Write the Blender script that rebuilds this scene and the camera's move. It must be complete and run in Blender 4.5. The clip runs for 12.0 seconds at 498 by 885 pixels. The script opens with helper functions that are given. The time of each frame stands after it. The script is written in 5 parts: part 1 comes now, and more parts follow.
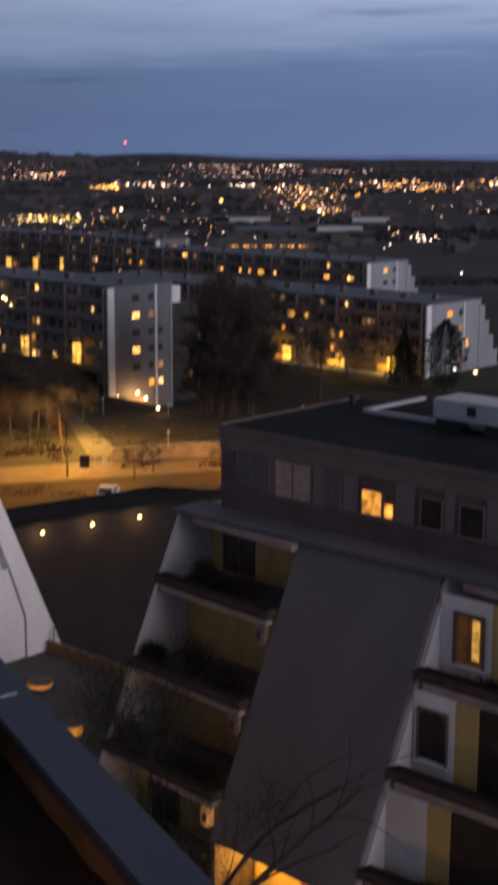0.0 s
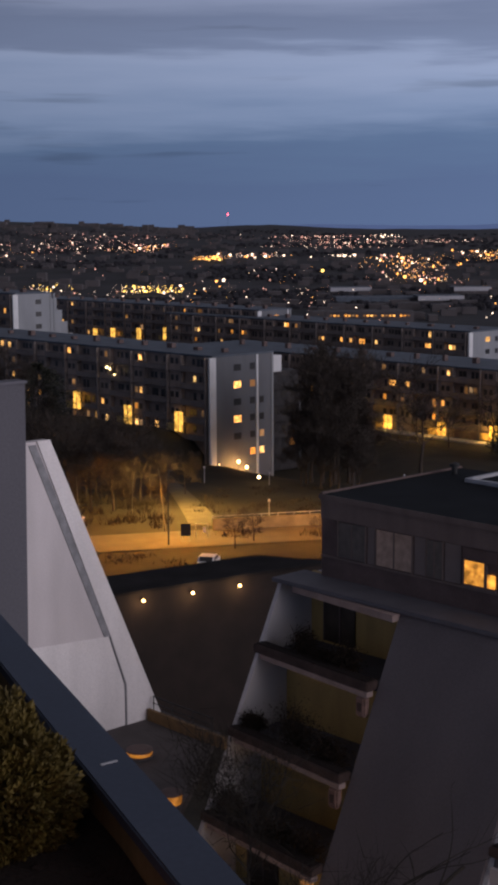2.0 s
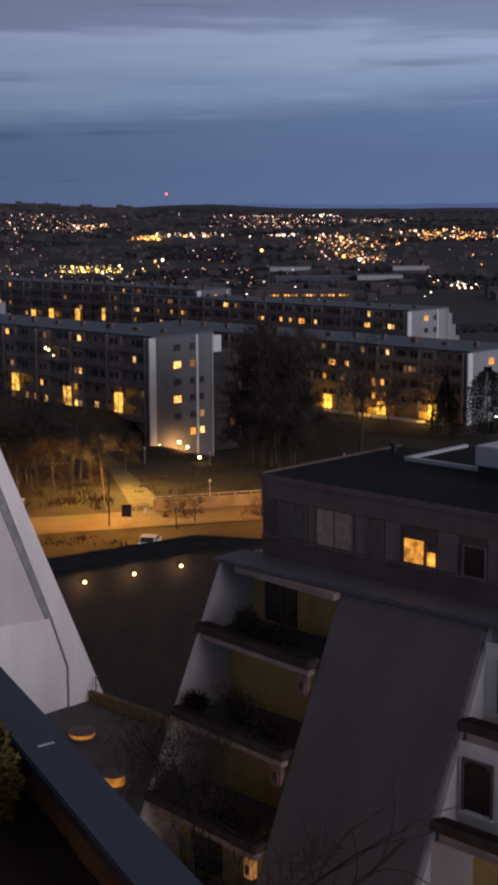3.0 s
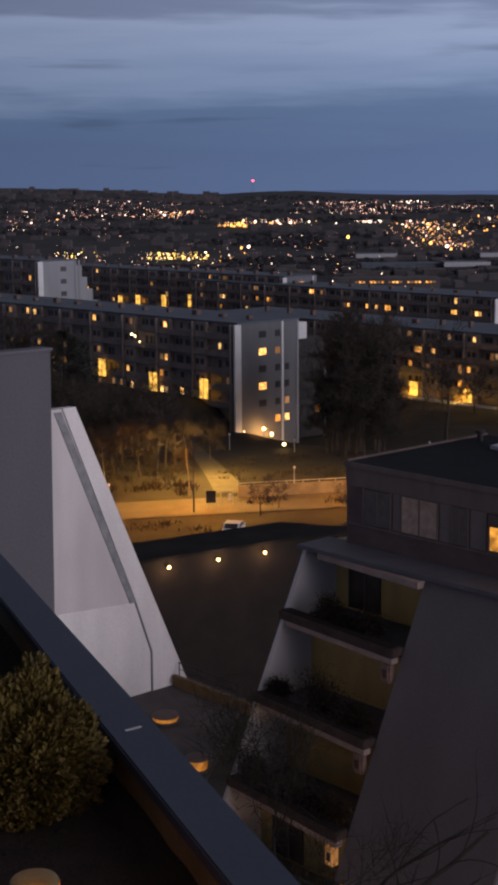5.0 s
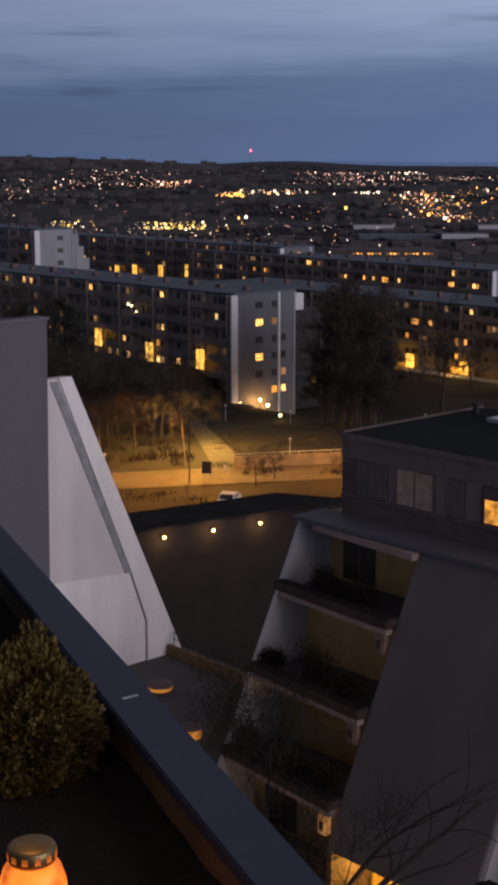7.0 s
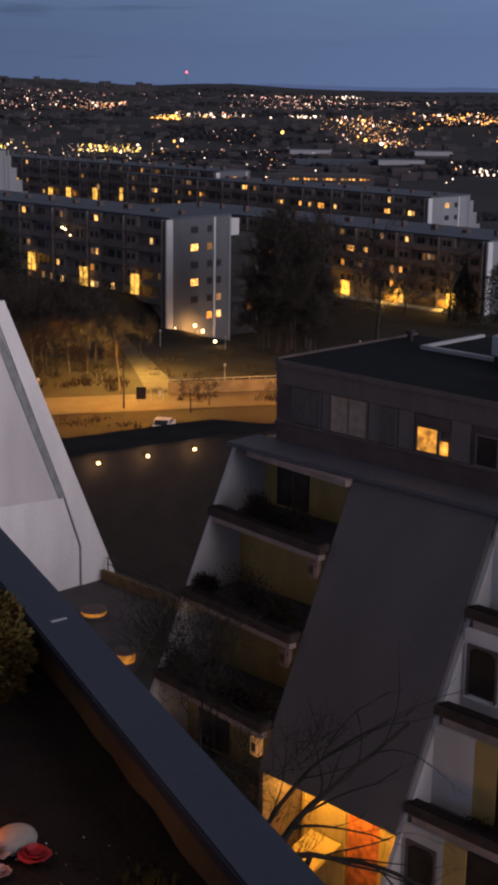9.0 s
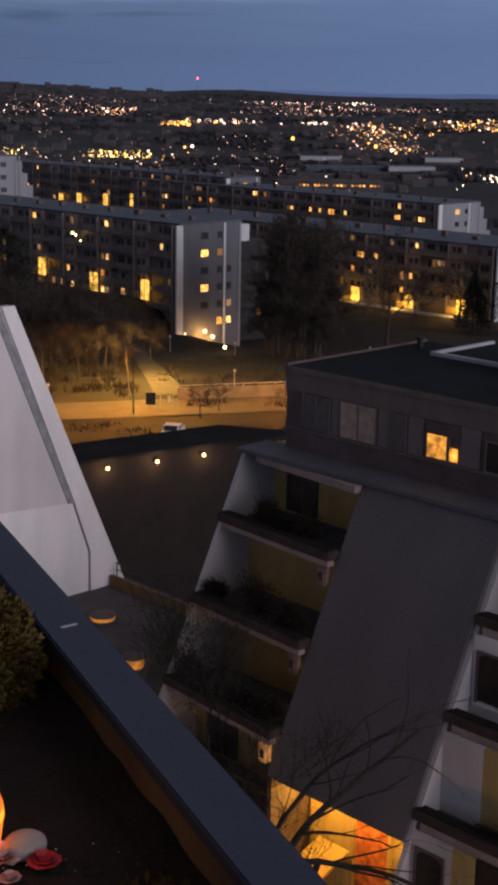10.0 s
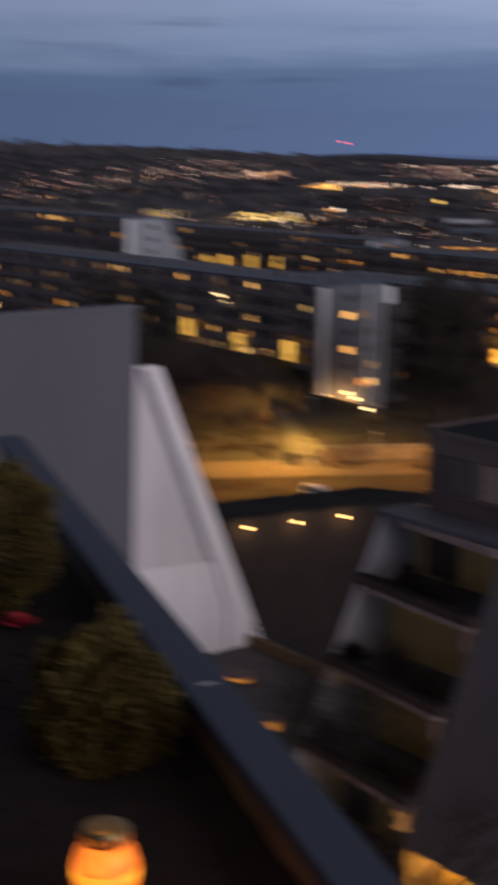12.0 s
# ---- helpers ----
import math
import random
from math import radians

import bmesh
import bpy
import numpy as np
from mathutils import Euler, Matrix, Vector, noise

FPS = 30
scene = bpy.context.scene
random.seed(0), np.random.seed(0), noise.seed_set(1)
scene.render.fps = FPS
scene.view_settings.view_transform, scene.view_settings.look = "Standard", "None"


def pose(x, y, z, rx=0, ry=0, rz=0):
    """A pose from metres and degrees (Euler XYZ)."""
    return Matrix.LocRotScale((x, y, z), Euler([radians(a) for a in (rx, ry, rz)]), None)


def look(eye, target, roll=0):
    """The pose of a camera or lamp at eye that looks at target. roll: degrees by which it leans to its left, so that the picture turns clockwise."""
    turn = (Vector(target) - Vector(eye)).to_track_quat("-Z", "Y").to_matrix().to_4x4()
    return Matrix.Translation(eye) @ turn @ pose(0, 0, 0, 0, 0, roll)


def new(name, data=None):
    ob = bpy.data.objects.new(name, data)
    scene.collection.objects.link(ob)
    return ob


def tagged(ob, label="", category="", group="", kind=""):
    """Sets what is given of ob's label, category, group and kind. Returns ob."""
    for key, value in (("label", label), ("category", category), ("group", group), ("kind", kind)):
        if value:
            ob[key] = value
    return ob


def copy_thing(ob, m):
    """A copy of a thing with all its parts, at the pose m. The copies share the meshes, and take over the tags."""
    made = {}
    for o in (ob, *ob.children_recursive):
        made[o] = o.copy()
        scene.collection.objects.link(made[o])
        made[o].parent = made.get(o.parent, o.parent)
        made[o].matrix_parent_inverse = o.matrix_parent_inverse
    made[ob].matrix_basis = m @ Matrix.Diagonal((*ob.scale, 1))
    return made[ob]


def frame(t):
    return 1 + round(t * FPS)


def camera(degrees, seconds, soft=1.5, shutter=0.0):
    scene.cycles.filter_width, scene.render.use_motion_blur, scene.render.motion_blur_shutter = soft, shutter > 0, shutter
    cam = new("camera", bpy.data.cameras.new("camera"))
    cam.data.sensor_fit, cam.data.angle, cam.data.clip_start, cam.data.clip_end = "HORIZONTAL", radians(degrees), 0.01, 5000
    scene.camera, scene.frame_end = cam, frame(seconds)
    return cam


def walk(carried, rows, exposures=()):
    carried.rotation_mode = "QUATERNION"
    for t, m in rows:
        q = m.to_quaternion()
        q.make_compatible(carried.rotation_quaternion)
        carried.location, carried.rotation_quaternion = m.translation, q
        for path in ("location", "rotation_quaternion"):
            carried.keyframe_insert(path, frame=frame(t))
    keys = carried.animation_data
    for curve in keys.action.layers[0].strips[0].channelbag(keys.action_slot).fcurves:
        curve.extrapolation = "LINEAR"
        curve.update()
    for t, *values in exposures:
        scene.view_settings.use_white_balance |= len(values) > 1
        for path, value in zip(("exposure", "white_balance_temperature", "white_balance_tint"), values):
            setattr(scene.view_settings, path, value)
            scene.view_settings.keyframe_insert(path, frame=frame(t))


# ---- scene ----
cam = camera(20.0, 12.0, soft=3.8, shutter=0.9)
walk(cam, [
    (0.0, pose(-0.002, 0.000, 36.002, 78.582, -0.199, -2.304)),
    (0.5, pose(-0.004, -0.002, 35.998, 80.676, -0.038, -2.683)),
    (1.0, pose(-0.008, -0.001, 36.001, 80.991, -0.119, -0.319)),
    (1.5, pose(-0.004, -0.000, 36.000, 81.363, 0.201, 1.647)),
    (2.0, pose(-0.003, -0.000, 36.001, 81.381, 0.305, 1.757)),
    (2.5, pose(0.002, 0.001, 36.001, 80.977, 0.384, 0.565)),
    (3.0, pose(0.006, 0.001, 36.000, 80.559, 0.371, -0.698)),
    (3.5, pose(0.000, 0.000, 36.000, 80.479, 0.245, -0.016)),
    (3.7, pose(0.000, 0.000, 36.000, 80.300, 0.300, 1.230)),
    (5.3, pose(0.000, 0.001, 36.002, 79.970, 0.476, 2.806)),
    (5.5, pose(0.001, 0.001, 36.002, 79.871, 0.321, 2.742)),
    (6.0, pose(-0.001, 0.001, 36.003, 79.582, 0.148, 2.686)),
    (6.5, pose(-0.004, 0.000, 36.002, 79.234, 0.142, 2.772)),
    (8.3, pose(-0.004, -0.001, 36.000, 77.135, -0.648, 1.091)),
    (8.5, pose(-0.001, -0.000, 36.000, 76.679, -0.733, 0.638)),
    (9.0, pose(0.005, -0.000, 35.998, 75.894, -0.786, 0.148)),
    (9.5, pose(0.005, 0.000, 35.999, 75.849, -0.873, 0.220)),
    (10.0, pose(0.003, 0.000, 35.999, 76.125, -0.890, 0.567)),
    (10.5, pose(-0.000, -0.000, 35.999, 76.514, -0.936, 0.996)),
    (11.0, pose(0.000, 0.000, 36.000, 77.176, -0.895, 2.113)),
    (11.5, pose(0.004, 0.001, 36.000, 77.641, -0.993, 2.695)),
    (11.8, pose(0.000, 0.000, 36.000, 77.865, -1.181, 3.125)),
    (12.0, pose(0.000, -0.001, 35.998, 78.519, -0.731, 6.379)),
], ((0.0, 0.22), (0.8, 0.12), (1.5, 0.07), (3.5, 0.05), (6.0, 0.06), (8.5, 0.02), (9.5, 0.16), (11.0, 0.12), (12.0, 0.10)))

# ---- dusk sky and twilight ----
EYE = 36.0
world = bpy.data.worlds.new("dusk_sky")
scene.world = world
world.use_nodes = True
wn, wl = world.node_tree.nodes, world.node_tree.links
wn.clear()


def wnode(kind, **values):
    nd = wn.new(kind)
    for key, val in values.items():
        nd.inputs[key].default_value = val
    return nd


w_out = wn.new("ShaderNodeOutputWorld")
w_bg = wn.new("ShaderNodeBackground")
w_geo = wn.new("ShaderNodeTexCoord")
w_sep = wn.new("ShaderNodeSeparateXYZ")
wl.new(w_geo.outputs["Generated"], w_sep.inputs[0])
w_ramp = wn.new("ShaderNodeValToRGB")
cr = w_ramp.color_ramp
cr.elements[0].position, cr.elements[0].color = 0.0, (0.092, 0.135, 0.255, 1)
cr.elements[1].position, cr.elements[1].color = 1.0, (0.105, 0.10, 0.115, 1)
for pos_, col_ in ((0.035, (0.088, 0.130, 0.246, 1)), (0.058, (0.098, 0.150, 0.268, 1)), (0.076, (0.18, 0.240, 0.385, 1)),
                   (0.112, (0.262, 0.318, 0.475, 1)), (0.122, (0.165, 0.205, 0.325, 1)), (0.145, (0.15, 0.185, 0.295, 1)), (0.165, (0.22, 0.26, 0.39, 1)), (0.3, (0.105, 0.105, 0.13, 1))):
    el = cr.elements.new(pos_)
    el.color = col_
w_map = wnode("ShaderNodeMapping", Scale=(2.2, 2.2, 24.0))
wl.new(w_geo.outputs["Generated"], w_map.inputs[0])
w_noise = wnode("ShaderNodeTexNoise", Scale=1.6, Detail=5.0, Roughness=0.55)
wl.new(w_map.outputs[0], w_noise.inputs["Vector"])
w_sh = wnode("ShaderNodeMath")
w_sh.operation = "MULTIPLY_ADD"
w_sh.inputs[1].default_value, w_sh.inputs[2].default_value = 0.075, -0.0375
wl.new(w_noise.outputs[0], w_sh.inputs[0])
w_add = wn.new("ShaderNodeMath")
w_add.operation = "ADD"
wl.new(w_sep.outputs[2], w_add.inputs[0])
wl.new(w_sh.outputs[0], w_add.inputs[1])
wl.new(w_add.outputs[0], w_ramp.inputs[0])
wl.new(w_ramp.outputs[0], w_bg.inputs[0])
# thin dark wisps
w_map2 = wnode("ShaderNodeMapping", Scale=(7.0, 7.0, 95.0), Location=(3.3, 1.7, 0.4))
wl.new(w_geo.outputs["Generated"], w_map2.inputs[0])
w_noise2 = wnode("ShaderNodeTexNoise", Scale=1.0, Detail=3.0, Roughness=0.5)
wl.new(w_map2.outputs[0], w_noise2.inputs["Vector"])
w_wisp = wn.new("ShaderNodeMapRange")
for i_, v_ in enumerate((0.63, 0.76, 1.0, 0.74)):
    w_wisp.inputs[1 + i_].default_value = v_
wl.new(w_noise2.outputs[0], w_wisp.inputs[0])
w_mul = wn.new("ShaderNodeMix")
w_mul.data_type, w_mul.blend_type = "RGBA", "MULTIPLY"
w_mul.inputs[0].default_value = 1.0
wl.new(w_ramp.outputs[0], w_mul.inputs[6])
wl.new(w_wisp.outputs[0], w_mul.inputs[7])
wl.new(w_mul.outputs[2], w_bg.inputs[0])
# a little brighter towards the sunset side
w_side = wn.new("ShaderNodeMapRange")
for i_, v_ in enumerate((-0.25, 0.25, 0.84, 1.22)):
    w_side.inputs[1 + i_].default_value = v_
wl.new(w_sep.outputs[0], w_side.inputs[0])
wl.new(w_side.outputs[0], w_bg.inputs[1])
wl.new(w_bg.outputs[0], w_out.inputs[0])

# the last glow of the sun, a wide bright part of the sky behind the viewer's right shoulder
glow = bpy.data.lights.new("twilight", "SUN")
glow.energy, glow.angle, glow.color = 1.45, radians(50), (1.0, 0.90, 0.94)
new("twilight", glow).matrix_world = look((60, -40, 41), (0, 0, 26))


# ---- materials ----
def material(name, color, rough=0.8, metal=0.0, vary=0.25, scale=1.0, bump=0.15, fine=18.0, streak=0.0, per_object=0.0, spec=0.4):
    """A surface with stains at a large scale, grain at a fine one, and relief. Scales are per metre."""
    m = bpy.data.materials.new(name)
    m.use_nodes = True
    nt = m.node_tree
    nodes, links = nt.nodes, nt.links
    bsdf = nodes["Principled BSDF"]
    tc = nodes.new("ShaderNodeTexCoord")
    mp = nodes.new("ShaderNodeMapping")
    mp.inputs["Scale"].default_value = (1, 1, 0.25 if streak else 1)
    links.new(tc.outputs["Object"], mp.inputs[0])
    n1 = nodes.new("ShaderNodeTexNoise")
    n1.inputs["Scale"].default_value, n1.inputs["Detail"].default_value = scale, 6
    links.new(mp.outputs[0], n1.inputs["Vector"])
    n2 = nodes.new("ShaderNodeTexNoise")
    n2.inputs["Scale"].default_value, n2.inputs["Detail"].default_value = fine, 4
    links.new(tc.outputs["Object"], n2.inputs["Vector"])
    ramp = nodes.new("ShaderNodeValToRGB")
    ramp.color_ramp.elements[0].position, ramp.color_ramp.elements[1].position = 0.3, 0.72
    ramp.color_ramp.elements[0].color = (*[c * (1 - vary) for c in color], 1)
    ramp.color_ramp.elements[1].color = (*[min(1, c * (1 + vary * 0.7)) for c in color], 1)
    links.new(n1.outputs[0], ramp.inputs[0])
    mix = nodes.new("ShaderNodeMix")
    mix.data_type, mix.blend_type = "RGBA", "MULTIPLY"
    mix.inputs[0].default_value = 0.6
    links.new(ramp.outputs[0], mix.inputs[6])
    r2 = nodes.new("ShaderNodeMapRange")
    r2.inputs[1].default_value, r2.inputs[2].default_value, r2.inputs[3].default_value, r2.inputs[4].default_value = 0.3, 0.7, 0.82, 1.1
    links.new(n2.outputs[0], r2.inputs[0])
    links.new(r2.outputs[0], mix.inputs[7])
    last = mix.outputs[2]
    if per_object:
        info = nodes.new("ShaderNodeObjectInfo")
        r3 = nodes.new("ShaderNodeMapRange")
        r3.inputs[3].default_value, r3.inputs[4].default_value = 1 - per_object, 1 + per_object
        links.new(info.outputs["Random"], r3.inputs[0])
        m2 = nodes.new("ShaderNodeMix")
        m2.data_type, m2.blend_type = "RGBA", "MULTIPLY"
        m2.inputs[0].default_value = 1
        links.new(last, m2.inputs[6])
        links.new(r3.outputs[0], m2.inputs[7])
        last = m2.outputs[2]
    links.new(last, bsdf.inputs["Base Color"])
    bsdf.inputs["Roughness"].default_value, bsdf.inputs["Metallic"].default_value = rough, metal
    bsdf.inputs["Specular IOR Level"].default_value = spec
    if bump:
        b = nodes.new("ShaderNodeBump")
        b.inputs["Strength"].default_value, b.inputs["Distance"].default_value = bump * 0.6, 0.02
        links.new(n2.outputs[0], b.inputs["Height"])
        links.new(b.outputs[0], bsdf.inputs["Normal"])
    return m


def light_material(name, color, strength, vary=0.0, scale=1.0, each=0.0, other=None):
    """Something that gives off light: a lit window, a lamp or the glowing backdrop."""
    m = bpy.data.materials.new(name)
    m.use_nodes = True
    nodes, links = m.node_tree.nodes, m.node_tree.links
    bsdf = nodes["Principled BSDF"]
    bsdf.inputs["Base Color"].default_value = (*[c * 0.5 for c in color], 1)
    bsdf.inputs["Emission Color"].default_value = (*color, 1)
    bsdf.inputs["Emission Strength"].default_value = strength
    if vary:
        tc = nodes.new("ShaderNodeTexCoord")
        n1 = nodes.new("ShaderNodeTexNoise")
        n1.inputs["Scale"].default_value = scale
        links.new(tc.outputs["Object"], n1.inputs["Vector"])
        r = nodes.new("ShaderNodeMapRange")
        r.inputs[1].default_value, r.inputs[2].default_value = 0.35, 0.65
        r.inputs[3].default_value, r.inputs[4].default_value = strength * (1 - vary), strength * (1 + vary)
        links.new(n1.outputs[0], r.inputs[0])
        links.new(r.outputs[0], bsdf.inputs["Emission Strength"])
        if each:
            # every window burns at its own strength and tone
            info = nodes.new("ShaderNodeObjectInfo")
            er = nodes.new("ShaderNodeMapRange")
            er.inputs[3].default_value, er.inputs[4].default_value = 1 - each, 1 + each
            links.new(info.outputs["Random"], er.inputs[0])
            mu = nodes.new("ShaderNodeMath")
            mu.operation = "MULTIPLY"
            links.new(r.outputs[0], mu.inputs[0])
            links.new(er.outputs[0], mu.inputs[1])
            links.new(mu.outputs[0], bsdf.inputs["Emission Strength"])
            fr = nodes.new("ShaderNodeMath")
            fr.operation = "MULTIPLY"
            fr.inputs[1].default_value = 7.0
            links.new(info.outputs["Random"], fr.inputs[0])
            fract = nodes.new("ShaderNodeMath")
            fract.operation = "FRACT"
            links.new(fr.outputs[0], fract.inputs[0])
            mx = nodes.new("ShaderNodeMix")
            mx.data_type = "RGBA"
            mx.inputs[6].default_value, mx.inputs[7].default_value = (*color, 1), (*(other or color), 1)
            links.new(fract.outputs[0], mx.inputs[0])
            links.new(mx.outputs[2], bsdf.inputs["Emission Color"])
    return m


WHITE = material("white_render", (0.60, 0.565, 0.58), 0.85, vary=0.14, scale=0.5, streak=1, fine=30)
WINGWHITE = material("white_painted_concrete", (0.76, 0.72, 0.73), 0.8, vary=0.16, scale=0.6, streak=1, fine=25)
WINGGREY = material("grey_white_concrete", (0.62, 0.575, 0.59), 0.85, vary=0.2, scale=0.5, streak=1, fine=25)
PANEL = material("grey_cement_sheet", (0.138, 0.120, 0.130), 0.75, vary=0.16, scale=0.35, streak=1, fine=14)
GREYWALL = material("grey_concrete", (0.105, 0.102, 0.12), 0.85, vary=0.12, scale=0.7, streak=1, fine=20)
STRIP = material("mottled_grey_strip", (0.27, 0.27, 0.29), 0.85, vary=0.3, scale=2.5)
BROWN = material("brown_cladding", (0.18, 0.137, 0.128), 0.8, vary=0.2, scale=1.5, streak=1)
PLANTBOX = material("dark_planter_wood", (0.068, 0.044, 0.040), 0.85, vary=0.4, scale=2)
TAR = material("black_tar_roof", (0.020, 0.018, 0.019), 0.95, vary=0.4, scale=0.4, spec=0.1)
DECKWOOD = material("yellow_brown_deck_boards", (0.19, 0.11, 0.045), 0.7, vary=0.3, scale=3)
AMBERBULB = light_material("amber_bulb", (1.0, 0.62, 0.22), 9.0)
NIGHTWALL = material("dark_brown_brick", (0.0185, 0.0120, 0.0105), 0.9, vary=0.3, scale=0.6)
BRICKWALL = material("brown_roadside_concrete", (0.19, 0.165, 0.11), 0.9, vary=0.25, scale=0.8)
DARKBROWN = material("dark_brown_cladding", (0.132, 0.092, 0.088), 0.8, vary=0.25, scale=1.2)
ROOF = material("bitumen_roof", (0.013, 0.0155, 0.020), 0.95, vary=0.35, scale=0.5, fine=25, spec=0.15)
COPING = material("painted_steel_coping", (0.125, 0.122, 0.145), 0.75, metal=0.0, vary=0.15, scale=1.0, bump=0.05)
LEDGE = material("pink_grey_concrete_ledge", (0.36, 0.27, 0.25), 0.8, vary=0.25, scale=1.3)
BRACKET = material("reddish_grey_box", (0.24, 0.15, 0.13), 0.8, vary=0.4, scale=4)
SOIL = material("dark_soil", (0.0145, 0.008, 0.0068), 0.95, vary=0.5, scale=14, fine=90, bump=0.9)
YELLOW = material("ochre_painted_boards", (0.52, 0.36, 0.14), 0.7, vary=0.2, scale=1.2, streak=1)
WOOD = material("brown_stained_wood", (0.16, 0.118, 0.062), 0.6, vary=0.35, scale=6, streak=1, fine=60)
CAPMETAL = material("blue_grey_coated_sheet_metal", (0.052, 0.066, 0.104), 0.55, metal=0.25, vary=0.08, scale=5, fine=80, bump=0.03)
GLASS = material("dark_window_glass", (0.022, 0.021, 0.023), 0.3, vary=0.1, bump=0.0, spec=0.6)
BAYGLASS = material("brown_shaded_door_glass", (0.07, 0.055, 0.045), 0.3, vary=0.4, scale=1.5, bump=0)
DIMCURTAIN = material("dim_curtain_behind_glass", (0.13, 0.11, 0.10), 0.5, vary=0.3, scale=3, bump=0)
CURTAIN = material("pale_curtain_behind_glass", (0.45, 0.32, 0.255), 0.5, vary=0.3, scale=3, bump=0)
PALE = material("pale_infill_sheet", (0.21, 0.168, 0.158), 0.7, vary=0.12, scale=1.0)
BLOCKWHITE = material("pale_grey_render", (0.27, 0.285, 0.31), 0.85, vary=0.12, scale=0.25, streak=1)
GABLE = material("grey_gable_render", (0.148, 0.155, 0.176), 0.85, vary=0.14, scale=0.3, streak=1)
# dark tone carries the shade of the balcony recess
SETBACK = material("shade_toned_setback", (0.042, 0.039, 0.043), 0.85, vary=0.35, scale=0.5)
STRIPWHITE = material("bright_white_strip", (0.66, 0.67, 0.70), 0.8, vary=0.1, scale=0.4)
BLOCKFACE = material("dull_brown_facade", (0.30, 0.24, 0.215), 0.85, vary=0.3, scale=0.4)
BALCONY = material("grey_balcony_front", (0.20, 0.17, 0.165), 0.8, vary=0.2, scale=0.6)
BLOCKROOF = material("blue_grey_roofing", (0.095, 0.115, 0.15), 0.7, vary=0.25, scale=0.3)
# emission imitates haze; the hills themselves give off no light
HILLS = light_material("haze_glow_hills", (0.30, 0.44, 0.85), 0.085)
GRASS = material("winter_grass", (0.025, 0.0205, 0.0135), 0.95, vary=0.5, scale=0.18, fine=3, bump=0.6)
# lifted, bluish tone carries the haze over the distant land
FARLAND = material("haze_tinted_land", (0.029, 0.028, 0.033), 0.95, vary=0.5, scale=0.01, fine=0.08)
ASPHALT = material("asphalt", (0.085, 0.075, 0.065), 0.85, vary=0.25, scale=0.4, fine=30)
PATH = material("gravel_path", (0.085, 0.076, 0.058), 0.9, vary=0.3, scale=0.8)
BARK = material("dark_bark", (0.052, 0.040, 0.034), 0.9, vary=0.4, scale=4)
YARDBARK = material("blackish_bark", (0.020, 0.016, 0.013), 0.9, vary=0.4, scale=4)
TWIG = material("brown_twigs", (0.036, 0.029, 0.022), 0.9, vary=0.3, scale=4)
PALEBARK = material("pale_birch_bark", (0.15, 0.14, 0.12), 0.9, vary=0.5, scale=3)
NEEDLE = material("dark_conifer_needles", (0.030, 0.031, 0.022), 0.9, vary=0.5, scale=2)
DRYPLANT = material("dry_dark_plants", (0.034, 0.025, 0.020), 0.95, vary=0.5, scale=3, spec=0.1)
BLACK = material("black_painted_metal", (0.02, 0.02, 0.022), 0.6, vary=0.2)
STEEL = material("galvanised_steel", (0.35, 0.35, 0.37), 0.5, metal=0.7, vary=0.2, scale=3)
CARPAINT = material("white_car_paint", (0.75, 0.75, 0.76), 0.25, vary=0.04, bump=0)
RUBBER = material("black_rubber", (0.02, 0.02, 0.02), 0.8, vary=0.2)
DECK = material("grey_deck_paving", (0.075, 0.065, 0.067), 0.85, vary=0.25, scale=0.9)
WINLIT = light_material("warm_lit_window", (1.0, 0.36, 0.045), 1.1, 0.7, 2.6, 0.75, (1.0, 0.60, 0.20))
BAYDARK = material("brown_dark_pane", (0.042, 0.029, 0.024), 0.55, vary=0.4, scale=2.0, bump=0, spec=0.2)
BAYROOM = light_material("dim_brown_room", (1.0, 0.36, 0.07), 0.03, 0.6, 2.0)
BAYROOM.node_tree.nodes["Principled BSDF"].inputs["Base Color"].default_value = (0.035, 0.022, 0.012, 1)
BAYCURTAIN = light_material("bright_yellow_curtain", (1.0, 0.52, 0.10), 0.42, 0.5, 5.0)
STEPWHITE = material("white_stepped_gable", (0.28, 0.295, 0.325), 0.85, vary=0.14, scale=0.3, streak=1)
WINDIM = light_material("dim_lit_window", (1.0, 0.42, 0.10), 0.16, 0.5, 1.0, 0.8, (1.0, 0.62, 0.32))
DOORLIT = light_material("yellow_lit_stairwell", (1.0, 0.52, 0.085), 1.15, 0.55, 1.1)
LAMPWARM = light_material("warm_lamp", (1.0, 0.72, 0.34), 9.0)
LAMPCOOL = light_material("white_lamp", (1.0, 0.93, 0.82), 8.0)
REDLAMP = light_material("red_warning_lamp", (1.0, 0.08, 0.12), 7.0)


# ---- building helpers ----
def part(name, bm, mat, parent=None, label="", smooth=False, at=None):
    """Links a bmesh as one mesh object under a thing or a part."""
    me = bpy.data.meshes.new(name)
    bmesh.ops.recalc_face_normals(bm, faces=bm.faces)
    bm.to_mesh(me)
    bm.free()
    for mm in (mat if isinstance(mat, (list, tuple)) else (mat,)):
        me.materials.append(mm)
    if smooth:
        for poly in me.polygons:
            poly.use_smooth = True
    ob = new(name, me)
    if at is not None:
        ob.matrix_basis = at
    if parent is not None:
        ob.parent = parent
    if label:
        tagged(ob, label)
    return ob


def thing(name, m, label, category, group="", kind=""):
    e = new(name)
    e.matrix_basis = m
    return tagged(e, label, category, group, kind)


